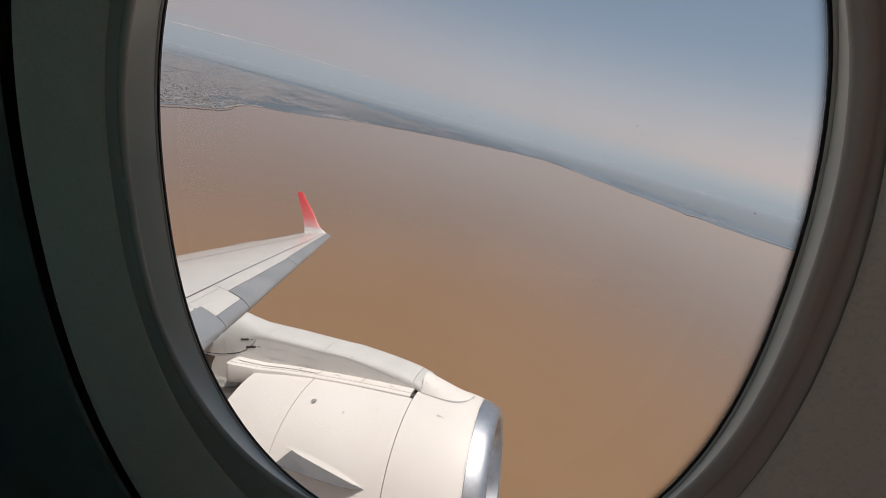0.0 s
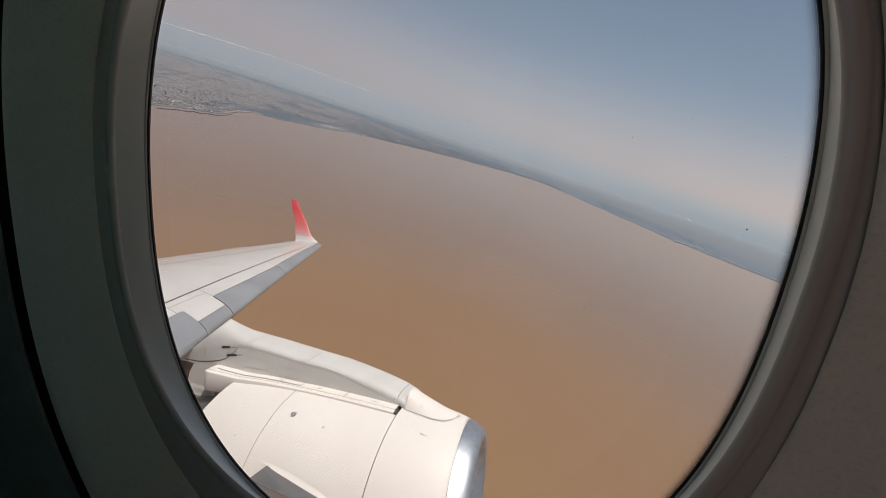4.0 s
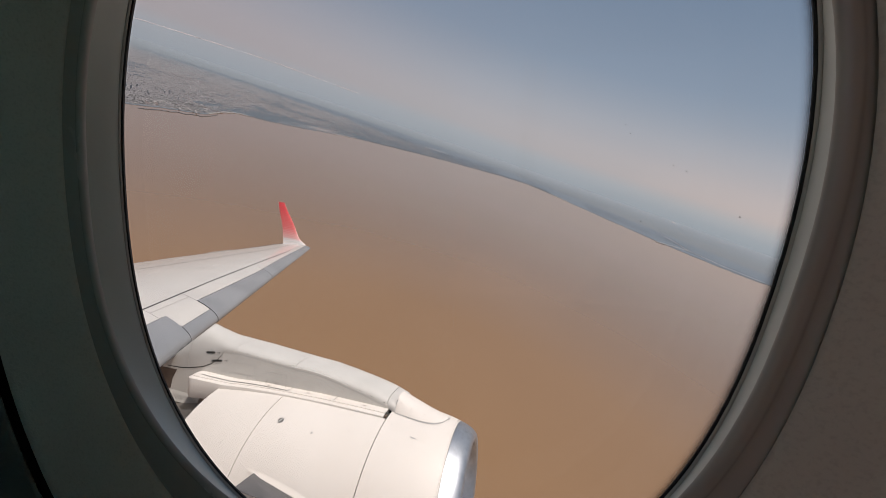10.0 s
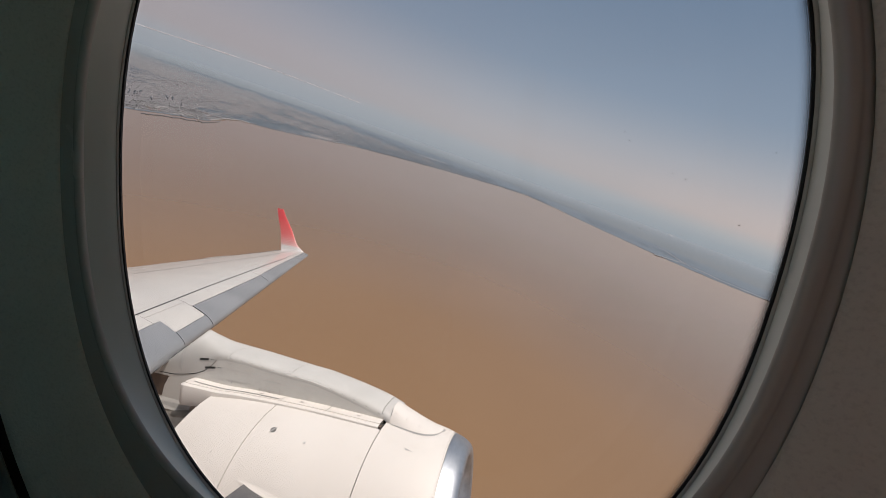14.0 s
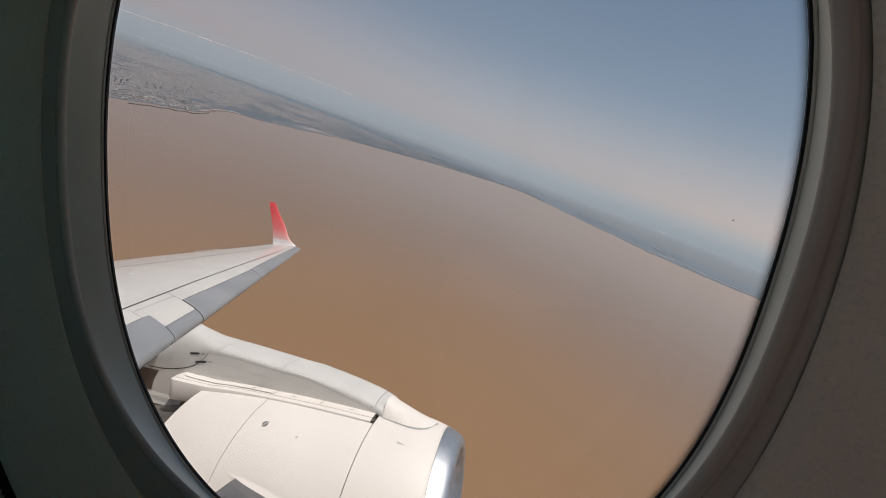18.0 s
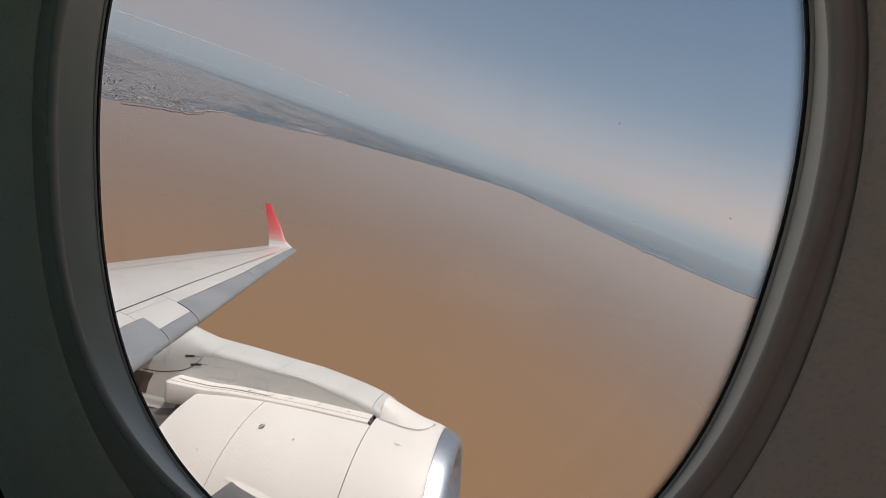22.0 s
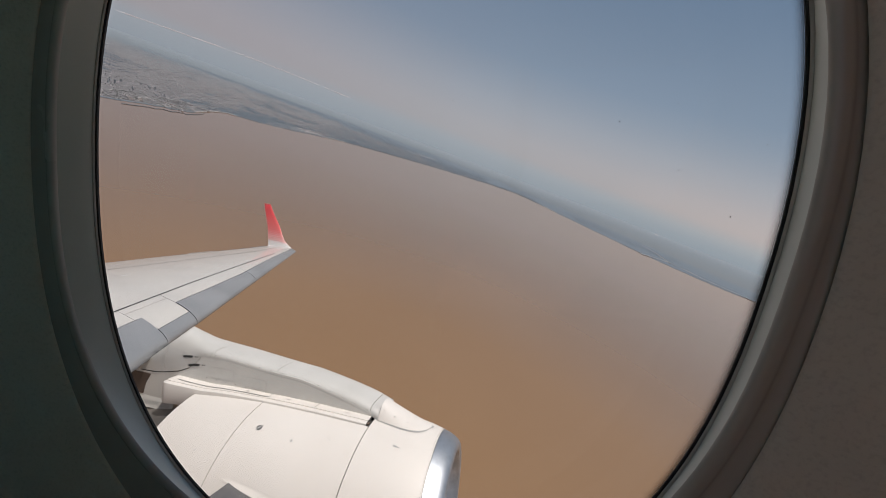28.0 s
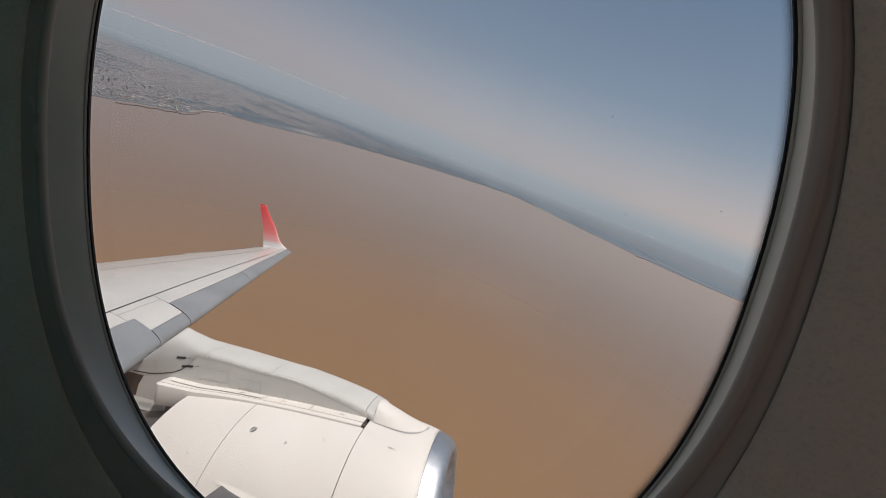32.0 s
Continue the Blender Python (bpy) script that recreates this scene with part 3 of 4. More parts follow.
TOWER_PAINT = material("tower_facades", (0.36, 0.37, 0.39), 0.6, second=(0.27, 0.285, 0.305), scale=0.8, per_piece=0.3)
for _ in range(34):
    b = rng.uniform(-72, -49.5)
    x, y, _z = at(b, shore(b) + rng.uniform(110, 260))
    tower(x, y, rng.uniform(1.1, 2.0), rng.uniform(1.1, 2.0), rng.uniform(2.0, 4.8), GRID + rng.uniform(-0.3, 0.3))


def shore_strip(name, first, last, off, width, mat, label, z=0.9, n=60):
    top = [[at(b, shore(b) + off - width / 2, z) for b in span(first, last, n)], [at(b, shore(b) + off + width / 2, z) for b in span(first, last, n)]]
    bottom = [[(p[0], p[1], 0.0) for p in row] for row in top]
    ob = new(name, mesh_of(name, *slab(top, bottom), mat, False))
    return tagged(ob, label, "shore", kind="structure")


shore_strip("runway", -41.6, -34.4, 42, 13, PALE_GROUND, "pale concrete airfield strip along the shore", 1.3)
shore_strip("apron", -40.5, -36.0, 74, 9, PALE_GROUND, "pale concrete airfield apron", 1.3)
shore_strip("beach", -33.8, -30.5, 6, 12, PALE_GROUND, "narrow pale beach")
shore_strip("beach", -50.0, -45.5, 5, 12, PALE_GROUND, "narrow pale river beach")
shore_strip("mole", -57.0, -49.0, -26, 1.4, LAND, "long thin harbour mole", 0.7)
shore_strip("beach", -3.2, -0.8, 6, 24, PALE_GROUND, "pale sand spit")
shore_strip("beach", 2.6, 5.2, -4, 12, PALE_GROUND, "pale sand spit")
shore_strip("road", -21, -16, 520, 40, PALE_GROUND, "pale motorway through the suburbs")

# the port: quays and basins cut into the land, long sheds on the quays


def dock(name, mat, label, width, length, top):
    b = rng.uniform(-58.3, -47.8)
    x, y, _z = at(b, shore(b) + rng.uniform(8, 80))
    turn = Matrix.Rotation(radians(-b + rng.choice((0, 0, 90)) + rng.uniform(-28, 28)), 4, "Z")
    ob = new(name, mesh_of(name, *box((0, 0, top / 2), (width, length, top)), mat, False))
    ob.matrix_basis = Matrix.Translation((x, y, 0)) @ turn
    tagged(ob, label, "shore", kind="structure")


for _ in range(4):
    dock("basin", WATER, "brown harbour basin between quays", rng.uniform(4, 8), rng.uniform(18, 45), 1.15)
for _ in range(30):
    dock("quay", PALE_GROUND, "pale concrete harbour quay", rng.uniform(1.2, 3.0), rng.uniform(12, 38), 1.25)
SHED_ROOF = material("port_shed_roofs", (0.22, 0.212, 0.207), 0.8, second=(0.185, 0.18, 0.18), scale=0.2, per_piece=0.35)
for _ in range(220):
    b = rng.uniform(-58.5, -47.5)
    x, y, _z = at(b, shore(b) + rng.uniform(6, 105))
    w, l, h = rng.uniform(1.2, 2.6), rng.uniform(2.5, 8), rng.uniform(0.2, 0.5)
    roof = [(-w / 2, -l / 2, 0), (w / 2, -l / 2, 0), (w / 2, l / 2, 0), (-w / 2, l / 2, 0), (-w / 2, -l / 2, h), (w / 2, -l / 2, h), (w / 2, l / 2, h), (-w / 2, l / 2, h), (0, -l / 2, h * 1.4), (0, l / 2, h * 1.4)]
    shed = new("port_shed", mesh_of("port_shed", roof, [(0, 1, 5, 8, 4), (2, 3, 7, 9, 6), (1, 2, 6, 5), (3, 0, 4, 7), (5, 6, 9, 8), (7, 4, 8, 9)], SHED_ROOF, False))
    shed.matrix_basis = Matrix.Translation((x, y, 1.2)) @ Matrix.Rotation(GRID + rng.choice((0, math.pi / 2)) + rng.uniform(-0.2, 0.2), 4, "Z")
    tagged(shed, "long grey harbour shed with a pitched roof", "shed", "port sheds")


def river_arm(points, width):
    rows_of_points = []
    for i, (b, d) in enumerate(points):
        p = Vector(at(b, d, 1.0))
        q = Vector(at(*points[min(i + 1, len(points) - 1)], 1.0)) - Vector(at(*points[max(i - 1, 0)], 1.0))
        side = Vector((-q.y, q.x, 0)).normalized() * width / 2
        rows_of_points.append([p - side, p + side])
    tagged(new("river_arm", mesh_of("river_arm", *sheet(rows_of_points), PALE_WATER)), "narrow pale river arm through the delta", "river", kind="structure")


river_arm([(19.0, 1225), (20.3, 1275), (21.5, 1310), (22.8, 1345), (24.5, 1330), (27.0, 1290), (30.0, 1290), (33.0, 1290)], 16)
river_arm([(22.8, 1345), (21.6, 1440), (20.2, 1560), (18.6, 1660)], 9)

# a thin bank of cloud on the top of the haze


def puff(x, y, z, along, wide, high, n=14, m=7):
    """A long flat smooth cloud lump lying across the view."""
    a = math.atan2(x, y)
    rows_of_points = []
    for i in range(m + 1):
        q = -math.pi / 2 + math.pi * i / m
        row = []
        for j in range(n):
            w = 2 * math.pi * j / n
            u, v, h = along * math.cos(q) * math.cos(w), wide * math.cos(q) * math.sin(w), high * math.sin(q)
            k = 1 + 0.25 * noise.noise((u * 0.02 + x, v * 0.02 + y, h * 0.1))
            row.append((x + (u * math.cos(a) + v * math.sin(a)) * k, y + (v * math.cos(a) - u * math.sin(a)) * k, z + h * k))
        rows_of_points.append(row)
    return sheet(rows_of_points, True)


PUFF_AT = (1001, 2828, 33)
puffs = [puff(*PUFF_AT, 11, 7, 3.0), puff(PUFF_AT[0] + 12, PUFF_AT[1] - 5, PUFF_AT[2] - 4, 10, 6, 2.2)]
for i in range(120):
    bearing = -58 + 26 * (i + rng.random()) / 120
    thick = 0.55 + 1.3 * noise.noise((bearing * 0.35, 6.0, 1.0)) + 0.6 * noise.noise((bearing * 1.7, 2.0, 1.0))
    if thick < 0.12:
        continue
    lift = soft_between(bearing, [(-58, 0.72), (-52, 1.04), (-45.7, 1.33), (-40, 1.38), (-30, 1.26)]) + rng.uniform(-0.012, 0.012)
    x, y, _z = at(bearing, 4890)
    puffs.append(puff(x, y, EYE_HEIGHT + 4890 * math.tan(radians(lift)), rng.uniform(35, 80), 25, rng.uniform(1.8, 4.2) * min(thick, 1.2)))
CLOUD = material("pale_haze_cloud", (0.33, 0.31, 0.30), 1.0, second=(0.28, 0.265, 0.26), scale=0.01, specular=0.0)
shader = CLOUD.node_tree.nodes["Principled BSDF"]
shader.inputs["Transmission Weight"].default_value = 0.0
thin = CLOUD.node_tree.nodes.new("ShaderNodeBsdfTranslucent")
thin.inputs["Color"].default_value = (0.68, 0.63, 0.62, 1)
both = CLOUD.node_tree.nodes.new("ShaderNodeAddShader")
CLOUD.node_tree.links.new(shader.outputs[0], both.inputs[0])
CLOUD.node_tree.links.new(thin.outputs[0], both.inputs[1])
veil = CLOUD.node_tree.nodes.new("ShaderNodeMixShader")
veil.inputs[0].default_value = 0.3
CLOUD.node_tree.links.new(CLOUD.node_tree.nodes.new("ShaderNodeBsdfTransparent").outputs[0], veil.inputs[1])
CLOUD.node_tree.links.new(both.outputs[0], veil.inputs[2])
CLOUD.node_tree.links.new(veil.outputs[0], CLOUD.node_tree.nodes["Material Output"].inputs["Surface"])
cloud = tagged(new("backdrop_cloud", mesh_of("backdrop_cloud", *joined(puffs), CLOUD)), "thin pale cloud line on top of the haze", "cloud", kind="structure")
# ---- the window and the cabin wall round the eye ----
WINDOW_TILT, WINDOW_TURN, WINDOW_LEAN, WINDOW_OUT = 9.68, 0.70, -5.05, 0.1237


def ring_points(half_width, half_height, power, cx, cz, inboard, shear=0.0, n=128):
    """A rounded outline lying in the tilted plane of the window, so far inboard of the pane."""
    points = []
    for i in range(n):
        a = 2 * math.pi * i / n
        c, s = math.cos(a), math.sin(a)
        x = cx + half_width * math.copysign(abs(c) ** (2 / power), c)
        z = cz + half_height * math.copysign(abs(s) ** (2 / power), s)
        points.append(in_window(x + shear * (z - cz), z, inboard))
    return points


WINDOW_POSE = (Matrix.Translation((0, WINDOW_OUT, 0)) @ pose(0, 0, 0, 0, 0, WINDOW_TURN) @ pose(0, 0, 0, WINDOW_TILT) @ pose(0, 0, 0, 0, -WINDOW_LEAN, 0))


def in_window(x, z, inboard):
    return WINDOW_POSE @ Vector((x, -inboard, z))


def blend_ring(a, b, u):
    return tuple(p + (q - p) * u for p, q in zip(a, b))


PANE_RING = (0.1334, 0.1675, 2.2784, -0.0570, 0.0046, 0.0, 0.0)
RIDGE_RING = (0.1367, 0.1520, 2.3328, -0.0612, 0.0040, 0.010, 0.01)
BEZEL_RING = (0.1511, 0.1840, 2.1605, -0.0641, -0.0032, 0.0096)
SEAM_RING = (0.2020, 0.2445, 2.204, -0.0610, -0.0220, 0.020)


def grown(ring, by, inboard):
    return (ring[0] + by, ring[1] + by, *ring[2:5], inboard, *ring[6:])


window = tagged(thing("window_1", (0, WINDOW_OUT, 0), "oval aircraft cabin window with grey plastic surround", "window"), kind="structure")
part("gasket", sheet([ring_points(*grown(PANE_RING, 0.0012, 0.0004)), ring_points(*grown(PANE_RING, 0.0003, 0.0005)), ring_points(*grown(PANE_RING, 0.0, 0.0002)), ring_points(*grown(PANE_RING, 0.0002, -0.0006)),
                      ring_points(*grown(PANE_RING, 0.028, -0.010)), ring_points(*grown(PANE_RING, 0.085, -0.03))], True), GASKET, window, "black rubber seal round the pane")
lip = [ring_points(*grown(PANE_RING, g, h)) for g, h in ((0.0012, 0.0001), (0.0008, 0.0003), (0.0006, 0.0006), (0.0007, 0.0010), (0.0010, 0.00125), (0.0013, 0.0013))]
inner, crest = grown(PANE_RING, 0.0013, 0.0013), grown(RIDGE_RING, -0.0002, 0.0098)
part("lip", sheet(lip, True), BEZEL, window, "thin pale bead round the seal")
part("reveal", sheet([ring_points(*blend_ring(inner, crest, u)[:5], 0.0013 + 0.0085 * u ** 0.85, 0.01 * u) for u in (0.0, 0.1, 0.25, 0.4, 0.55, 0.7, 0.85, 1.0)], True), REVEAL, window, "pale grey inner reveal")
# the rounded frame: from the crest it falls softly into the groove behind the side panel's edge
BEZEL_PROFILE = [(-0.0002, 0.0098), (-0.0001, 0.0104), (0.0004, 0.0110), (0.0012, 0.0115), (0.0022, 0.0117), (0.0033, 0.0115), (0.0044, 0.0109), (0.0055, 0.0100), (0.0066, 0.0089), (0.0078, 0.0079),
                 (0.0090, 0.0074), (0.0104, 0.0074), (0.0125, 0.0078), (0.0150, 0.0083), (0.0180, 0.0086), (0.0260, 0.0086), (0.0460, 0.0086)]
part("bezel", sheet([ring_points(*grown(RIDGE_RING, g, h)) for g, h in BEZEL_PROFILE], True), BEZEL, window, "rounded grey plastic bezel")
# added strips imitate the seal's out-of-focus forward edge, densest at the rim
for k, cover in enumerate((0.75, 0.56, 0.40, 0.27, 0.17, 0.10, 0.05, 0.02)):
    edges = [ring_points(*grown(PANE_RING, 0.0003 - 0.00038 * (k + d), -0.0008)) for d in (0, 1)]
    part("blur_rim", sheet([row[-29:] + row[:30] for row in edges]), blur_rim(cover), window, "added dark strips imitating the seal's blurred edge", smooth=False)
for name, out in (("pane", 0.004), ("outer_pane", 0.022)):
    ring = ring_points(*grown(PANE_RING, 0.004 if out < 0.01 else 0.05, -out))
    glass = part(name, (ring, [tuple(range(len(ring)))]), GLASS, window, smooth=False)
    glass.visible_shadow = False
rng = random.Random(5)
specks = []
for x, z, r in [(0.0740, 0.0258, 0.00042), (0.0532, 0.0398, 0.00026), (-0.0357, 0.0557, 0.00026), (0.0292, 0.0545, 0.00026), (0.0787, 0.0522, 0.00030), (0.0567, 0.0190, 0.00022), (-0.0860, 0.0365, 0.0003), (0.0485, 0.0414, 0.00024), (0.0421, 0.0193, 0.0003), (0.0214, 0.0080, 0.00026)] + [(rng.uniform(-0.16, 0.06), rng.uniform(-0.10, 0.12), rng.uniform(0.00008, 0.0002)) for _ in range(70)]:
    if r:
        specks.append(disc(in_window(x, z, -0.0215), WINDOW_POSE.to_3x3() @ Vector((0, -1, 0)), r * 0.62, 0.00005, 7))
dust = part("dust", joined(specks), DUST, window, "fine dust specks on the pane", smooth=False)
dust["kind"] = "stuff"

wall = tagged(thing("wall_port", (0, WINDOW_OUT, 0), "dark grey moulded cabin side panel", "wall"), kind="structure")
part("window_panel", sheet([ring_points(*grown(BEZEL_RING, 0.012, 0.0079)), ring_points(*grown(BEZEL_RING, 0.0014, 0.0079)), ring_points(*grown(BEZEL_RING, 0.0003, 0.0082)), ring_points(*grown(BEZEL_RING, 0.0, 0.0086)), ring_points(*grown(BEZEL_RING, 0.0003, 0.0091)), ring_points(*grown(BEZEL_RING, 0.0010, 0.0095)), ring_points(*blend_ring(BEZEL_RING, SEAM_RING, 0.06)), ring_points(*blend_ring(BEZEL_RING, SEAM_RING, 0.5)),
                            ring_points(*blend_ring(BEZEL_RING, SEAM_RING, 0.85)), ring_points(*grown(SEAM_RING, -0.004, 0.0196)), ring_points(*grown(SEAM_RING, -0.001, 0.0182)), ring_points(*grown(SEAM_RING, 0.0008, 0.0150)), ring_points(*grown(SEAM_RING, 0.0014, 0.0)), ring_points(*grown(SEAM_RING, 0.0014, -0.02))], True),
     PANEL, wall, "moulded panel round the window")
part("seam", sheet([ring_points(*grown(SEAM_RING, 0.0012, -0.018)), ring_points(*grown(SEAM_RING, 0.0145, -0.018)), ring_points(*grown(SEAM_RING, 0.0140, 0.0165))], True), GASKET, wall, "dark gap between the panels")
outer = [ring_points(*grown(SEAM_RING, g, h)) for g, h in ((0.0136, 0.0168), (0.0142, 0.0178), (0.0152, 0.0182), (0.0196, 0.0180), (0.0204, 0.0172), (0.0207, 0.0158), (0.0216, 0.0158), (0.0221, 0.0168), (0.065, 0.014))]
HULL_Y, HULL_Z, HULL_R = -1.305, -0.25, 1.50


def on_hull(x, angle, radius=HULL_R):
    """A point of the fuselage tube; angle in degrees up from its port side."""
    return Vector((x, HULL_Y + radius * math.cos(radians(angle)), HULL_Z + radius * math.sin(radians(angle))))


def around(radius, start):
    """Rows from a ring of points out to an oblong on the tube of that radius."""
    rim = []
    for i in range(128):
        a = 2 * math.pi * i / 128
        c, s = math.cos(a), math.sin(a)
        k = 1 / max(abs(c), abs(s))
        rim.append((-0.06 + 2.0 * c * k, 8.0 + 48.0 * s * k))
    first = [(p.x, math.degrees(math.atan2(p.z - HULL_Z, p.y - HULL_Y))) for p in start]
    rows_of_points = []
    for u in (0.08, 0.25, 0.5, 0.75, 1.0):
        rows_of_points.append([on_hull(x0 + (x1 - x0) * u, a0 + (a1 - a0) * u, radius) for (x0, a0), (x1, a1) in zip(first, rim)])
    return rows_of_points


outer += around(1.425, ring_points(*grown(SEAM_RING, 0.065, 0.014)))
part("side_lining", sheet(outer, True), LINING, wall, "cabin lining beyond the seam, toned dark for shade")
hole = ring_points(*grown(PANE_RING, 0.085, -0.03))
fuselage = tagged(thing("wall_fuselage", (0, HULL_Y, HULL_Z - HULL_R), "white tubular aircraft fuselage, its far windows widened for light", "wall"), kind="structure")
part("window_skin", sheet([hole] + around(HULL_R, hole), True), WHITE, fuselage, "white outer skin round the window")


def tube(x0, x1, first, last, n, openings=(), radius=HULL_R):
    verts, faces = sheet([[on_hull(x, a, radius) for a in span(first, last, n)] for x in span(x0, x1, 25)])
    keep = []
    for k, face in enumerate(faces):
        angle = first + (last - first) * ((k % (n - 1)) + 0.5) / (n - 1)
        if openings and openings[0] < angle < openings[1] and (k // (n - 1)) % 12:
            continue
        keep.append(face)
    return verts, keep


# far windows are unseen and widened so more light reaches the window panel
part("far_side_skin", tube(-2.06, 1.94, 56, 320, 67, (145, 187)), WHITE, fuselage, "white skin with far windows widened to light the cabin")
# warm lining and front wall are unseen, added to warm the bounced light
part("warm_bounce_lining", tube(-2.06, 1.94, 58, 318, 66, (146, 187), 1.45), CABIN_WARM, fuselage, "unseen warm lining added to tint the cabin light")
part("aft_skin", tube(-9.0, -2.06, 0, 360, 73), WHITE, fuselage, "white skin of the aft fuselage")
part("front_skin", tube(1.94, 5.0, 0, 360, 73), WHITE, fuselage, "white skin of the front fuselage")
part("front_closure", ([on_hull(1.30, a, 1.49) for a in span(0, 355, 72)], [tuple(range(72))]), CABIN_WARM, fuselage, smooth=False)
# unseen board, added to block cabin light and bounce teal onto the aft panel
part("teal_light_board", box((-0.46, -0.10, -0.10), (0.76, 0.03, 1.9)), CABIN_COOL, fuselage, "unseen teal board added to shade and tint the side panel", smooth=False)
part("aft_closure", ([on_hull(-2.04, a, 1.49) for a in span(0, 355, 72)], [tuple(range(72))]), CABIN_COOL, fuselage, smooth=False)
floor = tagged(thing("floor", (0, HULL_Y, -1.25), "plain grey cabin floor", "floor"), kind="structure")
part("floor_panel", box((-0.06, HULL_Y, -1.27), (3.9, 2.1, 0.03)), CABIN, floor, smooth=False)

# ---- the wing ----
TIP_Y, TIP_X, TIP_Z = 12.9, -9.17, -0.54
SWEEP, DIHEDRAL = 0.5304, 0.1035


def chord(y):
    return soft_between(y, [(0, 6.2), (1.5, 5.4), (3.0, 4.9), (4.9, 4.2), (8.0, 3.24), (12.9, 1.60), (14, 1.4)])


def wing_point(y, u, lift=0.0):
    """u along the chord from the leading edge: above it on the upper side, below zero on the lower side."""
    c = abs(u)
    half = 5 * 0.12 * (0.2969 * math.sqrt(c) - 0.1260 * c - 0.3516 * c * c + 0.2843 * c ** 3 - 0.1036 * c ** 4)
    ch = chord(y)
    camber = 0.03 * math.sin(math.pi * min(c, 1))
    z = (half * 0.95 + camber if u >= 0 else camber - half * 0.8) * ch + c * ch * 0.055
    normal_back = min(c * 8, 1)
    x = TIP_X + (TIP_Y - y) * SWEEP - c * ch + lift * (1 - normal_back)
    return Vector((x, y, TIP_Z - (TIP_Y - y) * DIHEDRAL + z + (lift if u >= 0 else -lift) * normal_back))


def wing_patch(y0, y1, u0, u1, ny=8, nu=8, thick=0.010, lift=0.0, gap=0.006):
    """A skin panel between two stations and two chord lines (numbers, or functions of y)."""
    fu0 = u0 if callable(u0) else (lambda y: u0)
    fu1 = u1 if callable(u1) else (lambda y: u1)
    top, bottom = [], []
    for y in span(y0 + gap, y1 - gap, ny):
        a, b = fu0(y) + gap / chord(y), fu1(y) - gap / chord(y)
        us = [a + (b - a) * i / (nu - 1) for i in range(nu)]
        if a < 0 < b:
            us = [math.copysign(abs(k) ** 2, k) for k in span(-math.sqrt(-a), math.sqrt(b), nu)]
        top.append([wing_point(y, k, lift) for k in us])
        bottom.append([wing_point(y, k, lift - thick) for k in us])
    return slab(top, bottom)


def slat_line(y):
    return between(y, [(2.0, 0.10), (4.2, 0.10), (7.0, 0.09), (12.2, 0.14), (13, 0.17)])


def seam_line(y):
    return between(y, [(2.0, 0.15), (3.2, 0.163), (5.2, 0.18), (10.2, 0.185), (13, 0.25)])


def rear_line(y):
    return between(y, [(2.0, 0.60), (4.7, 0.58), (10.0, 0.42), (13, 0.45)])


wing = thing("aircraft_wing", (-4.5, 2.0, -1.6), "white swept aircraft wing with grey leading-edge slats", "aircraft wing")
core = []
for y in span(-1.3, 12.98, 48):
    us = [math.copysign(k * k * 0.965, k) for k in span(-1, 1, 81)]
    core.append([wing_point(y, k, -0.03) for k in us])
part("wing_box", sheet(core), DARK_GAP, wing, "dark structure in the panel gaps")
lower = [[wing_point(y, -k, -0.004) for k in span(0.05, 1.0, 14)] for y in span(-1.3, 12.95, 38)]
part("lower_skin", sheet(lower), BELLY_GREY, wing, "grey underside of the wing")
for y0, y1 in ((-1.3, 3.52), (4.272, 7.2), (7.2, 12.86)):
    part("slat", wing_patch(y0, y1, lambda y: -0.055, slat_line, 14, 22, 0.014, 0.006 if y0 < 12 else 0, 0.008), SLAT_GREY, wing, "grey metallic leading-edge slat")
part("pylon_nose", wing_patch(3.52, 4.272, -0.055, 0.038, 8, 18, 0.014, 0.003, 0.006), SLAT_GREY, wing, "grey fixed nose over the pylon")
part("access_panel", wing_patch(3.40, 4.26, lambda y: 0.100 if y < 3.50 else 0.038, 0.136, 24, 8, 0.012, 0.001, 0.002), WING_WHITE, wing, "white access panel behind the fixed nose")
for y0, y1, first in ((-1.3, 3.40, slat_line), (3.40, 4.26, lambda y: 0.137), (4.26, 7.2, slat_line), (7.2, 12.86, slat_line)):
    part("front_skin", wing_patch(y0, y1, first, seam_line, 12, 6, 0.012, 0.0, 0.003 if y1 < 4.3 else 0.007), WING_WHITE, wing)
part("upper_skin", wing_patch(-1.3, 12.9, seam_line, rear_line, 44, 12, 0.012, 0.0, 0.005), WING_WHITE, wing)
part("seam_strip", sheet([[wing_point(y, seam_line(y) - 0.012 / chord(y), 0.002), wing_point(y, seam_line(y) + 0.012 / chord(y), 0.002)] for y in span(0.3, 10.6, 40)]), BLACK_MARK, wing, "dark rubber strip along the spar")
part("rear_strip", sheet([[wing_point(y, rear_line(y) - 0.009 / chord(y), 0.002), wing_point(y, rear_line(y) + 0.009 / chord(y), 0.002)] for y in span(0.3, 12.0, 40)]), DARK_GAP, wing, "thin grey joint ahead of the flaps")
bars = []
for y, u, w, l in ((8.2, 0.215, 0.05, 0.30), (8.5, 0.225, 0.04, 0.10), (6.0, 0.205, 0.05, 0.35), (4.6, 0.42, 0.05, 0.10), (5.5, 0.70, 0.06, 0.35), (6.6, 0.72, 0.05, 0.30), (6.2, 0.34, 0.04, 0.08)):
    bars.append(sheet([[wing_point(yy, u - w / 2 / chord(y), 0.002), wing_point(yy, u + w / 2 / chord(y), 0.002)] for yy in (y - l / 2, y + l / 2)]))
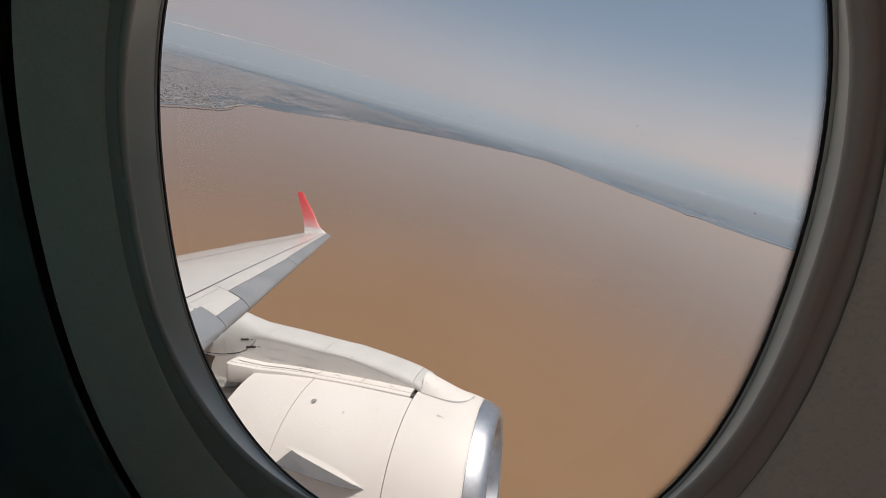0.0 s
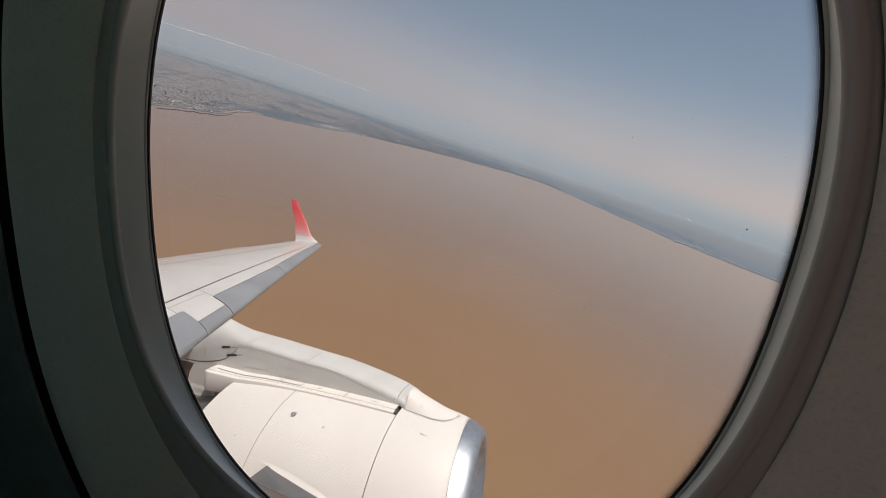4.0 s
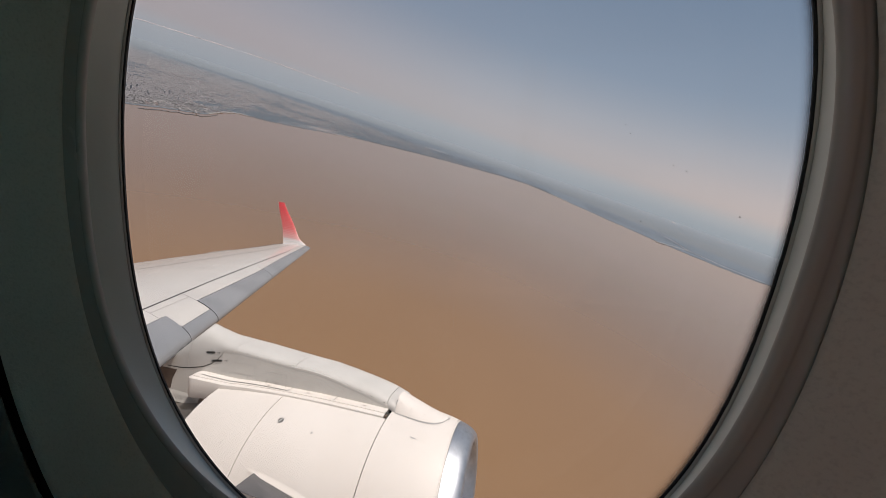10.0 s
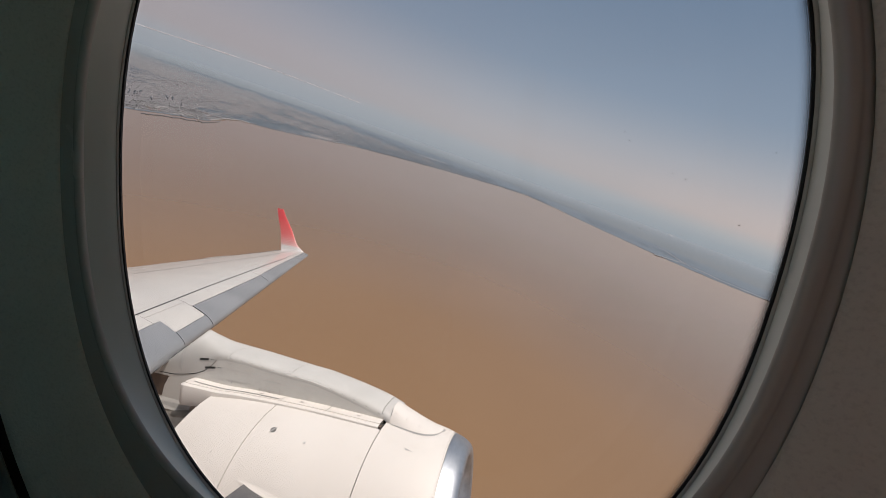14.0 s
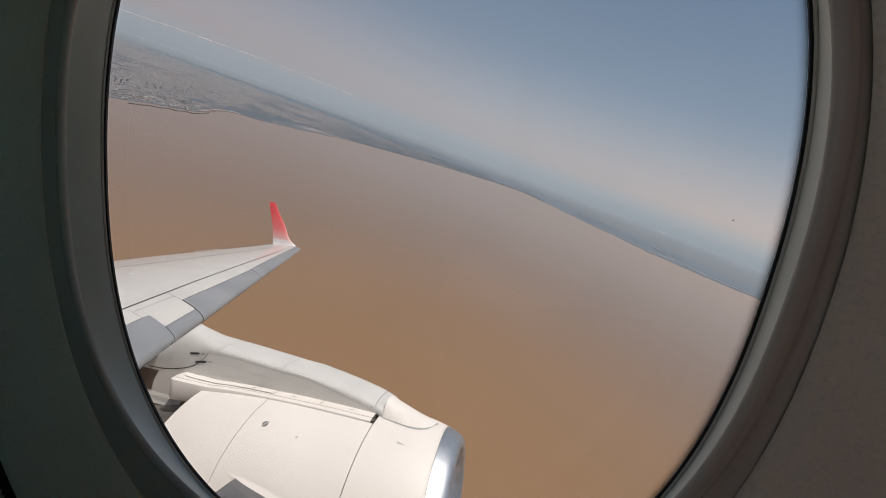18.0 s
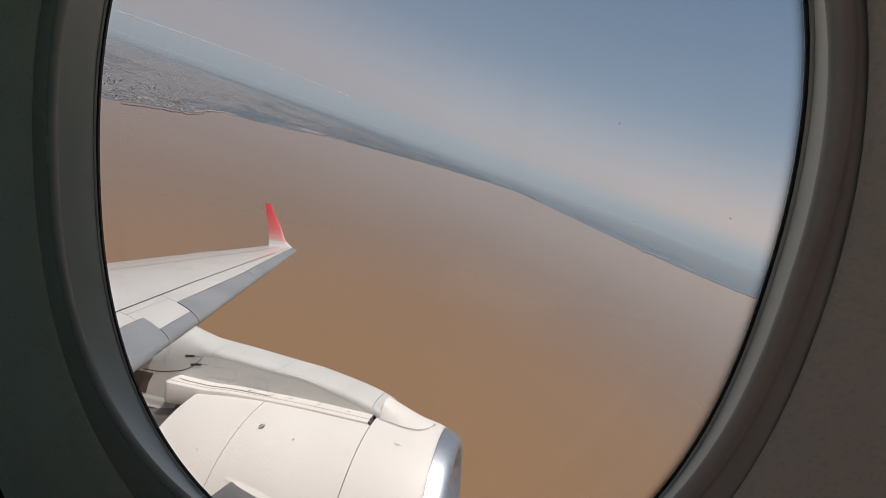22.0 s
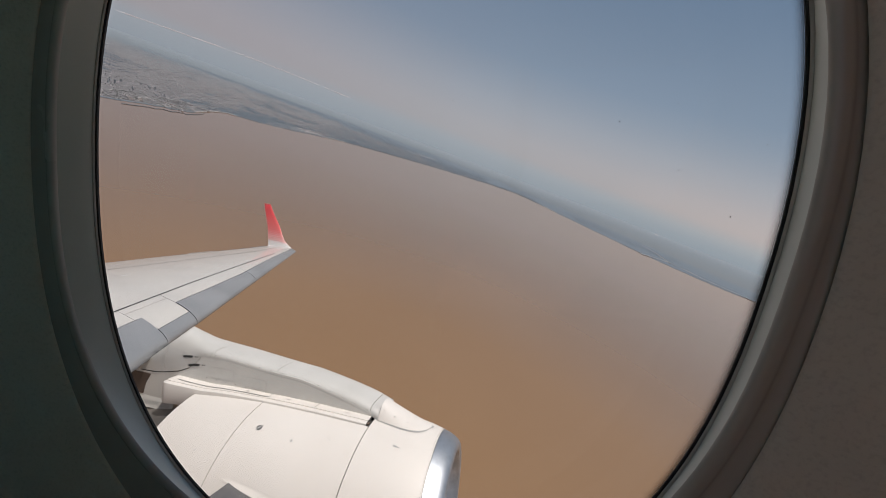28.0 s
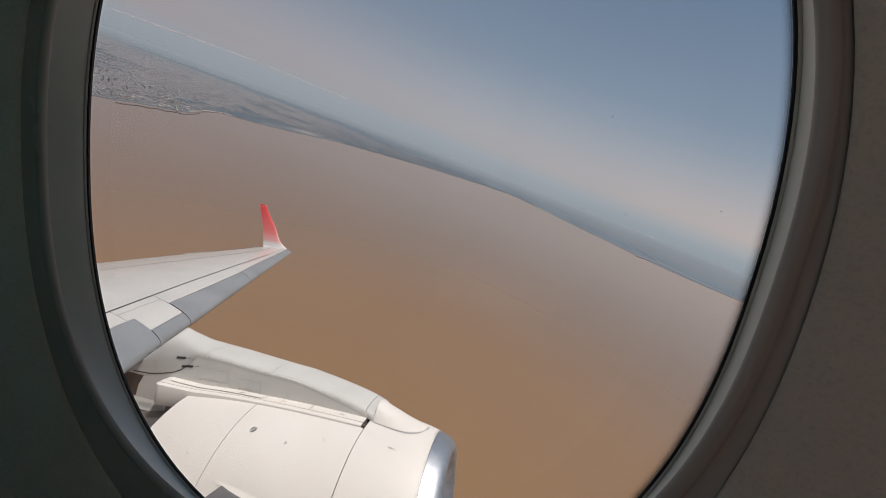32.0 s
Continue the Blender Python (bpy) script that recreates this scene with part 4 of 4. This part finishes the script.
for bar in bars:
    part("marking", bar, SEALANT, wing, "small plain grey marking bar", smooth=False)
for y0, y1 in ((-1.3, 4.6), (4.6, 6.4), (6.4, 8.2), (8.2, 10.0), (10.0, 12.9)):
    part("spoiler" if y1 < 10 else "aileron", wing_patch(y0, y1, rear_line, 0.995, 8, 8, 0.012, 0.0, 0.006), WING_WHITE, wing)

# fastener rows along the panel edges behind the slats
rows_of_heads = []
for y in span(3.45, 4.22, 16):
    rows_of_heads.append(wing_point(y, 0.128, 0.0025))
for y in span(4.4, 12.4, 70):
    rows_of_heads.append(wing_point(y, slat_line(y) + 0.018, 0.0015))
for y in span(2.0, 12.2, 80):
    rows_of_heads.append(wing_point(y, rear_line(y) + 0.012, 0.0015))
part("fasteners", joined([disc(p, (0, -0.1, 1), 0.0055, 0.001, 6) for p in rows_of_heads]), SEALANT, wing, "rows of small fastener heads", smooth=False)["kind"] = "stuff"
for y0, y1 in ((8.7, 9.7), (12.35, 12.75)):
    part("trailing_tab", slab([[wing_point(y, 0.965, 0.012), wing_point(y, 1.0, 0.012) + Vector((-0.03, 0, 0.005))] for y in span(y0, y1, 6)], [[wing_point(y, 0.965, -0.004), wing_point(y, 1.0, 0.002) + Vector((-0.03, 0, 0.0))] for y in span(y0, y1, 6)]), WING_WHITE, wing, "thin raised white tab on the trailing edge")

# ---- winglet: stations from foot to top, leading edge and trailing edge ----
WINGLET = [((-9.17, 12.90, -0.54), (-10.66, 12.90, -0.46)), ((-9.50, 13.05, -0.44), (-10.72, 13.03, -0.42)), ((-9.92, 13.13, -0.17), (-10.80, 13.12, -0.25)),
           ((-10.12, 13.18, 0.06), (-10.88, 13.18, -0.02)), ((-10.43, 13.30, 0.50), (-11.05, 13.30, 0.42)), ((-10.95, 13.48, 1.08), (-11.39, 13.48, 1.06)), ((-11.27, 13.60, 1.49), (-11.61, 13.60, 1.53))]


def winglet_shape():
    rows_of_points = []
    for s in span(0, len(WINGLET) - 1, 31):
        le = Vector([soft_between(s, [(i, w[0][k]) for i, w in enumerate(WINGLET)]) for k in range(3)])
        te = Vector([soft_between(s, [(i, w[1][k]) for i, w in enumerate(WINGLET)]) for k in range(3)])
        side = Vector((0, 0, 1)).lerp(Vector((0, -1, 0.25)), min(s / 2.0, 1)).normalized()
        width = (te - le).length
        row = []
        for k in span(-1, 1, 25):
            c = k * k
            half = 5 * 0.09 * (0.2969 * math.sqrt(c) - 0.1260 * c - 0.3516 * c * c + 0.2843 * c ** 3 - 0.1036 * c ** 4) * width
            row.append(le.lerp(te, c) + side * math.copysign(half, k) * (1 if k else 0))
        rows_of_points.append(row)
    verts, faces = sheet(rows_of_points)
    n = 25
    faces.append(tuple(range(30 * n, 31 * n)))
    return verts, faces


part("winglet", winglet_shape(), WINGLET_PAINT, wing, "upswept winglet, red fading to white with pale stripes")

# ---- the engine ----
ENGINE_Y, ENGINE_Z = 3.18, -2.59


def cowl_radius(x):
    return soft_between(x, [(-3.16, 0.852), (-2.8, 0.882), (-2.35, 0.898), (-1.8, 0.902), (-1.18, 0.891), (-0.9, 0.886), (-0.7, 0.870), (-0.52, 0.832), (-0.40, 0.79)])


def on_cowl(x, angle, lift=0.0):
    """A point of the nacelle; angle in degrees up from its inboard side."""
    r = cowl_radius(x) + lift
    a = radians(angle)
    return Vector((x, ENGINE_Y - r * math.cos(a), ENGINE_Z + r * math.sin(a)))


def out_cowl(angle):
    a = radians(angle)
    return Vector((0, -math.cos(a), math.sin(a)))


def cowl_skin(x0, x1, a0, a1, nx=14, na=48, thick=0.012, lift=0.0):
    top = [[on_cowl(x, a, lift) for x in span(x0, x1, nx)] for a in span(a0, a1, na)]
    bottom = [[on_cowl(x, a, lift - thick) for x in span(x0, x1, nx)] for a in span(a0, a1, na)]
    return slab(top, bottom)


def turned(profile, n=96):
    """A body turned about the engine's axis from (x, radius) pairs."""
    rows_of_points = []
    for x, r in profile:
        rows_of_points.append([Vector((x, ENGINE_Y - r * math.cos(2 * math.pi * i / n), ENGINE_Z + r * math.sin(2 * math.pi * i / n))) for i in range(n)])
    return sheet(rows_of_points, True)


engine = thing("jet_engine", (-1.8, ENGINE_Y, ENGINE_Z - 0.9), "white turbofan nacelle with polished metal inlet lip", "jet engine")
part("inlet_lip", turned([(-0.520, 0.8315), (-0.46, 0.816), (-0.41, 0.794), (-0.375, 0.773), (-0.352, 0.748), (-0.343, 0.722), (-0.346, 0.697), (-0.36, 0.674), (-0.42, 0.655), (-0.52, 0.645)]), STEEL, engine, "polished aluminium inlet lip")
part("inlet_duct", turned([(-0.52, 0.645), (-0.8, 0.65), (-1.2, 0.67), (-1.3, 0.67), (-1.3, 0.30), (-1.3, 0.01)]), DUCT_GREY, engine, "grey acoustic lining of the inlet")
part("inlet_cowl", cowl_skin(-1.1760, -0.524, -262, 98, 14, 110), WHITE, engine, "white inlet cowl")
part("fan_cowl", cowl_skin(-2.3456, -1.1848, -88, 81, 18, 60), WHITE, engine, "white hinged fan cowl")
part("fan_cowl", cowl_skin(-2.3456, -1.1848, 99, 268, 18, 60), WHITE, engine, "white hinged fan cowl")
part("reverser_cowl", cowl_skin(-3.16, -2.3548, -88, 81, 14, 60), WHITE, engine, "white thrust reverser cowl")
part("reverser_cowl", cowl_skin(-3.16, -2.3548, 99, 268, 14, 60), WHITE, engine, "white thrust reverser cowl")
part("inner_barrel", turned([(-0.52, 0.79), (-1.2, 0.865), (-2.35, 0.876), (-3.1, 0.83), (-3.12, 0.80), (-2.6, 0.78)]), DARK_GAP, engine, "dark structure in the cowl joints")
part("core_cowl", turned([(-2.5, 0.62), (-3.1, 0.60), (-3.6, 0.53), (-4.1, 0.44), (-4.4, 0.39), (-4.4, 0.34), (-4.2, 0.30)], 64), DULL_METAL, engine, "grey metal core exhaust cowl")
part("core_plug", turned([(-4.1, 0.28), (-4.5, 0.22), (-4.85, 0.10), (-4.95, 0.01)], 40), DULL_METAL, engine)

# strake, vent, marks on the cowls
top, bottom = [], []
for i in range(13):
    u = i / 12
    x, angle = -2.12 + 0.78 * u, 34.5 - 8.5 * u
    h = 0.21 * (1 - u) ** 0.6
    lean = out_cowl(5)
    foot = on_cowl(x, angle, -0.01)
    row = [foot + lean * (h + 0.012) * k for k in (0, 0.35, 0.75, 1.0)]
    up = Vector((0, 0, 1)).lerp(out_cowl(angle + 78), 0.8).normalized()
    top.append([p + up * 0.009 * (1 - 0.8 * k) for p, k in zip(row, (0, 0.35, 0.75, 1.0))])
    bottom.append([p - up * 0.009 * (1 - 0.8 * k) for p, k in zip(row, (0, 0.35, 0.75, 1.0))])
strake = part("strake", slab(top, bottom), STRAKE_GREY, engine, "grey fin on the fan cowl")
flange = []
for i in range(17):
    u = i / 16
    x, angle = -2.19 + 0.86 * u, 35.2 - 9.1 * u
    reach = 2.6 * math.sin(math.pi * min(u + 0.04, 1)) ** 0.6
    tall = min(1.0, u * 5, (1 - u) * 8 + 0.1)
    flange.append([on_cowl(x, angle + reach, 0.0008), on_cowl(x, angle + reach * 0.45, 0.004 * tall), on_cowl(x, angle + 0.35, 0.013 * tall), on_cowl(x, angle - 0.6, 0.016 * tall), on_cowl(x, angle - 1.2, 0.0)])
part("flange", sheet(flange), WHITE, strake, "white fillet along the foot of the fin")
vent = part("vent", disc(on_cowl(-2.15, 63), out_cowl(63), 0.031, 0.003, 20), DULL_METAL, engine, "small round dark vent")
part("vent_bar", joined([disc(on_cowl(-2.15 + k * 0.006, 63 + k * 0.55, 0.003), out_cowl(63), 0.007, 0.0015, 10) for k in range(-3, 4)]), PALE_GREY, vent, "pale bar across the vent")
part("drain_mark", disc(on_cowl(-1.78, 60, 0.001), out_cowl(60), 0.012, 0.002, 12), SEALANT, engine)
part("drain_mark", disc(on_cowl(-2.60, 44, 0.001), out_cowl(44), 0.009, 0.002, 12), SEALANT, engine)
part("placard", ([on_cowl(-0.885, 72.4, 0.002), on_cowl(-0.872, 71.0, 0.002), on_cowl(-0.80, 71.3, 0.002)], [(0, 1, 2)]), SEALANT, engine, "small plain grey marking", smooth=False)
rivets = [disc(on_cowl(-0.535, a, 0.0005), out_cowl(a), 0.0038, 0.001, 6) for a in range(-20, 118, 2)]
rivets += [disc(on_cowl(x, a, 0.0005), out_cowl(a), 0.0045, 0.001, 6) for x, a in ((-0.98, 76), (-1.1, 78), (-1.0, 55), (-1.9, 78), (-2.5, 70), (-1.26, 60), (-2.7, 60), (-1.45, 66), (-1.47, 67))]
part("rivets", joined(rivets), RIVET, engine, smooth=False)["kind"] = "stuff"

# ---- the pylon over the engine ----
PYLON_Y = 3.38
RIDGE = [(-4.5, -1.50), (-4.15, -1.32), (-3.85, -1.19), (-3.62, -1.235), (-3.33, -1.308), (-2.91, -1.350), (-2.34, -1.405), (-1.84, -1.46), (-1.35, -1.55), (-1.12, -1.622), (-0.86, -1.668), (-0.74, -1.705), (-0.66, -1.765)]
BEND = [(-4.5, -1.80), (-4.12, -1.71), (-3.72, -1.67), (-3.46, -1.58), (-3.30, -1.43), (-2.33, -1.475), (-1.98, -1.50), (-1.23, -1.675), (-1.1, -1.745), (-0.95, -1.80), (-0.6, -1.93)]
WIDTH = [(-4.5, 0.20), (-3.4, 0.205), (-2.2, 0.20), (-1.5, 0.20), (-1.2, 0.205), (-1.0, 0.235), (-0.85, 0.245), (-0.76, 0.215), (-0.705, 0.16), (-0.68, 0.105), (-0.67, 0.02)]
pylon = thing("engine_pylon", (-2.6, PYLON_Y, -1.72), "white and grey engine pylon fairing under the wing", "engine pylon")


def pylon_top(x0, x1, nx, swell=0.0):
    rows_of_points = []
    for x in span(x0, x1, nx):
        w, zr, zb = soft_between(x, WIDTH) + swell, soft_between(x, RIDGE) + swell, soft_between(x, BEND)
        row = []
        for a in span(0, 180, 33):
            c, s = math.cos(radians(a)), math.sin(radians(a))
            y = PYLON_Y - w * math.copysign(abs(c) ** 0.66, c)
            tuck = 0.806 * x + 0.5315 * y - 0.012  # it tucks in under the wing's leading edge
            row.append(Vector((x, y, min(zb + (zr - zb) * abs(s) ** 0.66, tuck))))
        rows_of_points.append(row)
    return rows_of_points


def thick_fairing(x0, x1, nx, swell=0.0):
    top = pylon_top(x0, x1, nx, swell)
    bottom = [[Vector((p.x, PYLON_Y + (p.y - PYLON_Y) * 0.94, p.z - 0.012)) for p in row] for row in top]
    return slab(top, bottom)


fairings = []
for x0, x1 in ((-4.45, -3.80), (-3.795, -3.15), (-3.145, -2.34), (-2.335, -1.24)):
    fairings.append(part("top_fairing", thick_fairing(x0, x1, 22), PALE_GREY, pylon, "pale grey rounded top fairing"))
part("joint_strip", thick_fairing(-1.235, -1.128, 8, -0.002), STRIP_GREY, pylon, "grey joint ahead of the fairing")
NOSE_WIDTH = [(-1.2, 0.210), (-1.0, 0.242), (-0.85, 0.255), (-0.74, 0.230), (-0.68, 0.180), (-0.645, 0.118), (-0.63, 0.03)]
NOSE_HEIGHT = [(-1.2, 0.172), (-1.1, 0.128), (-0.97, 0.082), (-0.85, 0.046), (-0.74, 0.024), (-0.67, 0.012), (-0.63, 0.003)]


def nose_point(x, side, lift=0.0, wider=0.0):
    """A point of the teardrop that lies over the inlet cowl; side from -1 inboard to 1 outboard."""
    y = PYLON_Y + side * (soft_between(x, NOSE_WIDTH) + wider) * (1.0 if side < 0 else between(x, [(-1.15, 1.0), (-0.95, 0.62), (-0.78, 0.34)]))
    r = cowl_radius(x)
    return Vector((x, y, ENGINE_Z + math.sqrt(r * r - (y - ENGINE_Y) ** 2) + lift + (soft_between(x, NOSE_HEIGHT) * (1 - abs(side) ** 3.2) if not wider else 0)))


part("nose_fairing", sheet([[nose_point(x, k, 0.004) for k in [-1.0, -0.995] + span(-0.98, 0.98, 31) + [0.995, 1.0]] for x in span(-1.140, -0.630, 36)]), WHITE, pylon, "white teardrop nose fairing on the inlet cowl")
part("inner_structure", thick_fairing(-4.4, -1.17, 40, -0.016), DARK_GAP, pylon, "dark structure in the joints")
for side in (-1, 1):
    top, bottom = [], []
    for x in span(-5.4, -1.22, 52):
        w, zb = soft_between(x, WIDTH) - 0.001, soft_between(x, BEND)
        foot = between(x, [(-5.4, -2.06), (-4.2, -2.02), (-3.6, -1.99), (-3.59, -1.80), (-1.2, -1.72)])
        top.append([Vector((x, PYLON_Y + side * w, z)) for z in span(zb + 0.03 if x > -4.4 else -1.56, foot, 6)])
        bottom.append([Vector((x, PYLON_Y + side * (w - 0.03), z)) for z in span(zb + 0.03 if x > -4.4 else -1.56, foot, 6)])
    panel = part("side_panel", slab(top, bottom), SIDE_GREY, pylon, "flat grey side panel")
    if side < 0:
        for x0, x1, z0, z1 in ((-3.14, -2.86, -1.625, -1.515), (-2.70, -2.44, -1.645, -1.55)):
            door = [[Vector((x, PYLON_Y - soft_between(x, WIDTH) - 0.002, z)) for x in span(x0, x1, 4)] for z in (z0, z1)]
            rim = [[p + Vector((0, 0.0015, 0)) + d for p, d in zip(row, (Vector((-0.002, 0, k * 0.002)), Vector((0, 0, k * 0.002)), Vector((0, 0, k * 0.002)), Vector((0.002, 0, k * 0.002))))] for row, k in zip(door, (-1, 1))]
            part("door_gap", sheet(rim), SEALANT, pylon, smooth=False)
            part("access_door", sheet(door), SIDE_GREY, pylon, smooth=False)


def pylon_side(x, z, out=0.0):
    """A point on the inboard face of the top fairing, x along and z up."""
    w, zr, zb = soft_between(x, WIDTH), soft_between(x, RIDGE), soft_between(x, BEND)
    s = min(max((z - zb) / (zr - zb), 0), 1) ** (1 / 0.66)
    c = math.sqrt(max(1 - s * s, 0)) ** 0.66
    return Vector((x, PYLON_Y - w * c - out, z))


marks = []
for x0, x1, z0, z1 in ((-3.55, -3.42, -1.462, -1.445), (-3.46, -3.31, -1.545, -1.522)):
    marks.append(sheet([[pylon_side(x, z - 0.012, 0.004), pylon_side(x, z + 0.012, 0.004)] for x, z in zip(span(x0, x1, 5), span(z0, z1, 5))]))
for x, z in ((-3.385, -1.44), (-3.36, -1.437), (-3.275, -1.515), (-3.25, -1.512)):
    marks.append(sheet([[pylon_side(x + d, z - 0.007, 0.004), pylon_side(x + d, z + 0.007, 0.004)] for d in (0, 0.012)]))
part("marking", joined(marks), BLACK_MARK, pylon, "plain black marking bars", smooth=False)
# the black sealant curve under the aft fairing
curve = [(-4.12, -1.705), (-3.9, -1.70), (-3.72, -1.668), (-3.58, -1.635), (-3.46, -1.582), (-3.37, -1.51), (-3.31, -1.44), (-3.30, -1.40)]
part("sealant_line", sheet([[Vector((x, PYLON_Y - 0.2062, z - 0.005)), Vector((x, PYLON_Y - 0.2062, z + 0.005))] for x, z in curve]), BLACK_MARK, pylon, "dark curved sealant line", smooth=False)
studs = []
for x in span(-3.26, -1.27, 15):
    studs.append(disc(pylon_side(x, soft_between(x, BEND) + 0.035, 0.001), (0, -1, 0.4), 0.007, 0.001, 6))
for x in span(-3.2, -1.3, 16):
    z = soft_between(x, BEND)
    studs.append(disc((x, PYLON_Y - soft_between(x, WIDTH) + 0.0005, between(x, [(-3.2, -1.645), (-1.3, -1.70)])), (0, -1, 0), 0.0065, 0.001, 6))
for x0, z0, z1 in ((-3.83, -1.62, -1.50), (-3.18, -1.41, -1.33), (-2.37, -1.46, -1.39)):
    for z in span(z0, z1, 6):
        studs.append(disc(pylon_side(x0, z, 0.001), (0, -1, 0.3), 0.0045, 0.001, 6))
for x, z in ((-1.1, -0.72), (-0.98, -0.74), (-0.84, -0.72), (-1.02, -0.2), (-0.80, -0.1)):
    studs.append(disc(nose_point(x, z, 0.0045), (0, -0.4, 1), 0.0055, 0.001, 6))
part("rivets", joined(studs), RIVET, pylon, smooth=False)["kind"] = "stuff"
# grey sealant round the nose fairing
seal = [[nose_point(x, k, 0.0025, between(x, [(-1.14, 0.006), (-0.95, 0.016), (-0.72, 0.027)])) for k in span(-1, 1, 21)] for x in span(-1.14, -0.612, 28)]
part("nose_seal", sheet(seal), SEALANT, pylon, "grey sealant edge round the nose fairing")

# the ledge along the cowl hinges, with its rounded aft end
ledge = []
for x in span(-3.60, -1.214, 60):
    z = ENGINE_Z + cowl_radius(max(x, -3.1))
    y0 = between(x, [(-3.60, 3.02), (-3.585, 3.0), (-3.55, 2.988), (-2.4, 3.035), (-1.25, 3.045)])
    h = between(x, [(-3.60, 0.032), (-3.57, 0.038), (-2.4, 0.010), (-1.25, 0.006)])
    drop = between(x, [(-3.60, 0.15), (-3.2, 0.12), (-3.0, 0.03), (-1.25, 0.02)])
    ledge.append([Vector((x, y0 + 0.01, z - drop - 0.04)), Vector((x, y0, z - drop)), Vector((x, y0 + 0.002, z + h - 0.008)), Vector((x, y0 + 0.004, z + h - 0.003)), Vector((x, y0 + 0.010, z + h)),
                  Vector((x, y0 + 0.05, z + h + 0.001)), Vector((x, y0 + 0.052, z + h + 0.009)), Vector((x, PYLON_Y - 0.19, z + h + 0.012)), Vector((x, PYLON_Y - 0.15, z - 0.1))])
back_row = [Vector((p.x - 0.004, PYLON_Y - 0.16, p.z - 0.004)) for p in ledge[0]]
part("hinge_ledge", sheet([back_row] + ledge), WHITE, pylon, "white stepped ledge over the cowl hinges")
part("ledge_groove", sheet([[Vector((x, between(x, [(-3.5, 3.095), (-3.4, 3.085), (-2.35, 3.10)]) + d, ENGINE_Z + cowl_radius(max(x, -3.1)) + between(x, [(-3.57, 0.038), (-2.4, 0.010), (-1.25, 0.006)]) + 0.0125)) for d in (0, 0.009)] for x in span(-3.5, -2.36, 20)]), DARK_GAP, pylon, smooth=False)
for x in (-2.3528, -1.80):
    part("ledge_joint", sheet([[Vector((x + d, y, ENGINE_Z + cowl_radius(x) + between(x, [(-3.57, 0.038), (-2.4, 0.010), (-1.25, 0.006)]) + 0.0125)) for d in (0, 0.006)] for y in (3.095, 3.185)]), DARK_GAP, pylon, smooth=False)
marks = []
for x in (-2.62, -2.12, -1.46):
    z = ENGINE_Z + cowl_radius(x) + between(x, [(-3.57, 0.038), (-2.4, 0.010), (-1.25, 0.006)]) + 0.0135
    marks += [box((x + k * 0.012, 3.135, z), (0.005, 0.022, 0.0008)) for k in (-1, 0, 1)]
part("ledge_marking", joined(marks), RIVET, pylon, "small plain marking bars", smooth=False)
part("pocket", box((-1.203, 3.085, -1.708), (0.018, 0.040, 0.016)), POCKET_BROWN, pylon, "dark pocket at the ledge's end", smooth=False)
# dark sheet with a sloped front edge, painting in the wing's shadow
shadow_sheet = [[Vector((x + lean, PYLON_Y - 0.2075, z)) for x in span(-5.3, -4.03, 6)] for z, lean in ((-1.975, -0.02), (-1.85, 0.0), (-1.735, 0.06))]
shadow_sheet_in = [[p + Vector((0, 0.006, 0)) for p in row] for row in shadow_sheet]
part("wing_shadow_panel", slab(shadow_sheet, shadow_sheet_in), SHADOW_BROWN, pylon, "dark brown sheet painted in for the wing's shadow", smooth=False)
strip = [[Vector((x, PYLON_Y - 0.20 - between(z, [(-2.10, 0.035), (-1.98, 0.0)]), z)) for x in span(-5.3, -3.60, 8)] for z in (-2.10, -1.98)]
strip_part = part("perforated_strip", sheet(strip), PALE_GREY, pylon, "perforated metal strip behind the cowl")
part("perforations", joined([disc((x, PYLON_Y - 0.203 - between(z, [(-2.10, 0.035), (-1.98, 0.0)]), z), (0, -0.77, 0.64), 0.0045, 0.001, 6) for x in span(-4.1, -3.65, 20) for z in (-2.06, -2.045, -2.03)]), BLACK_MARK, strip_part, smooth=False)["kind"] = "stuff"
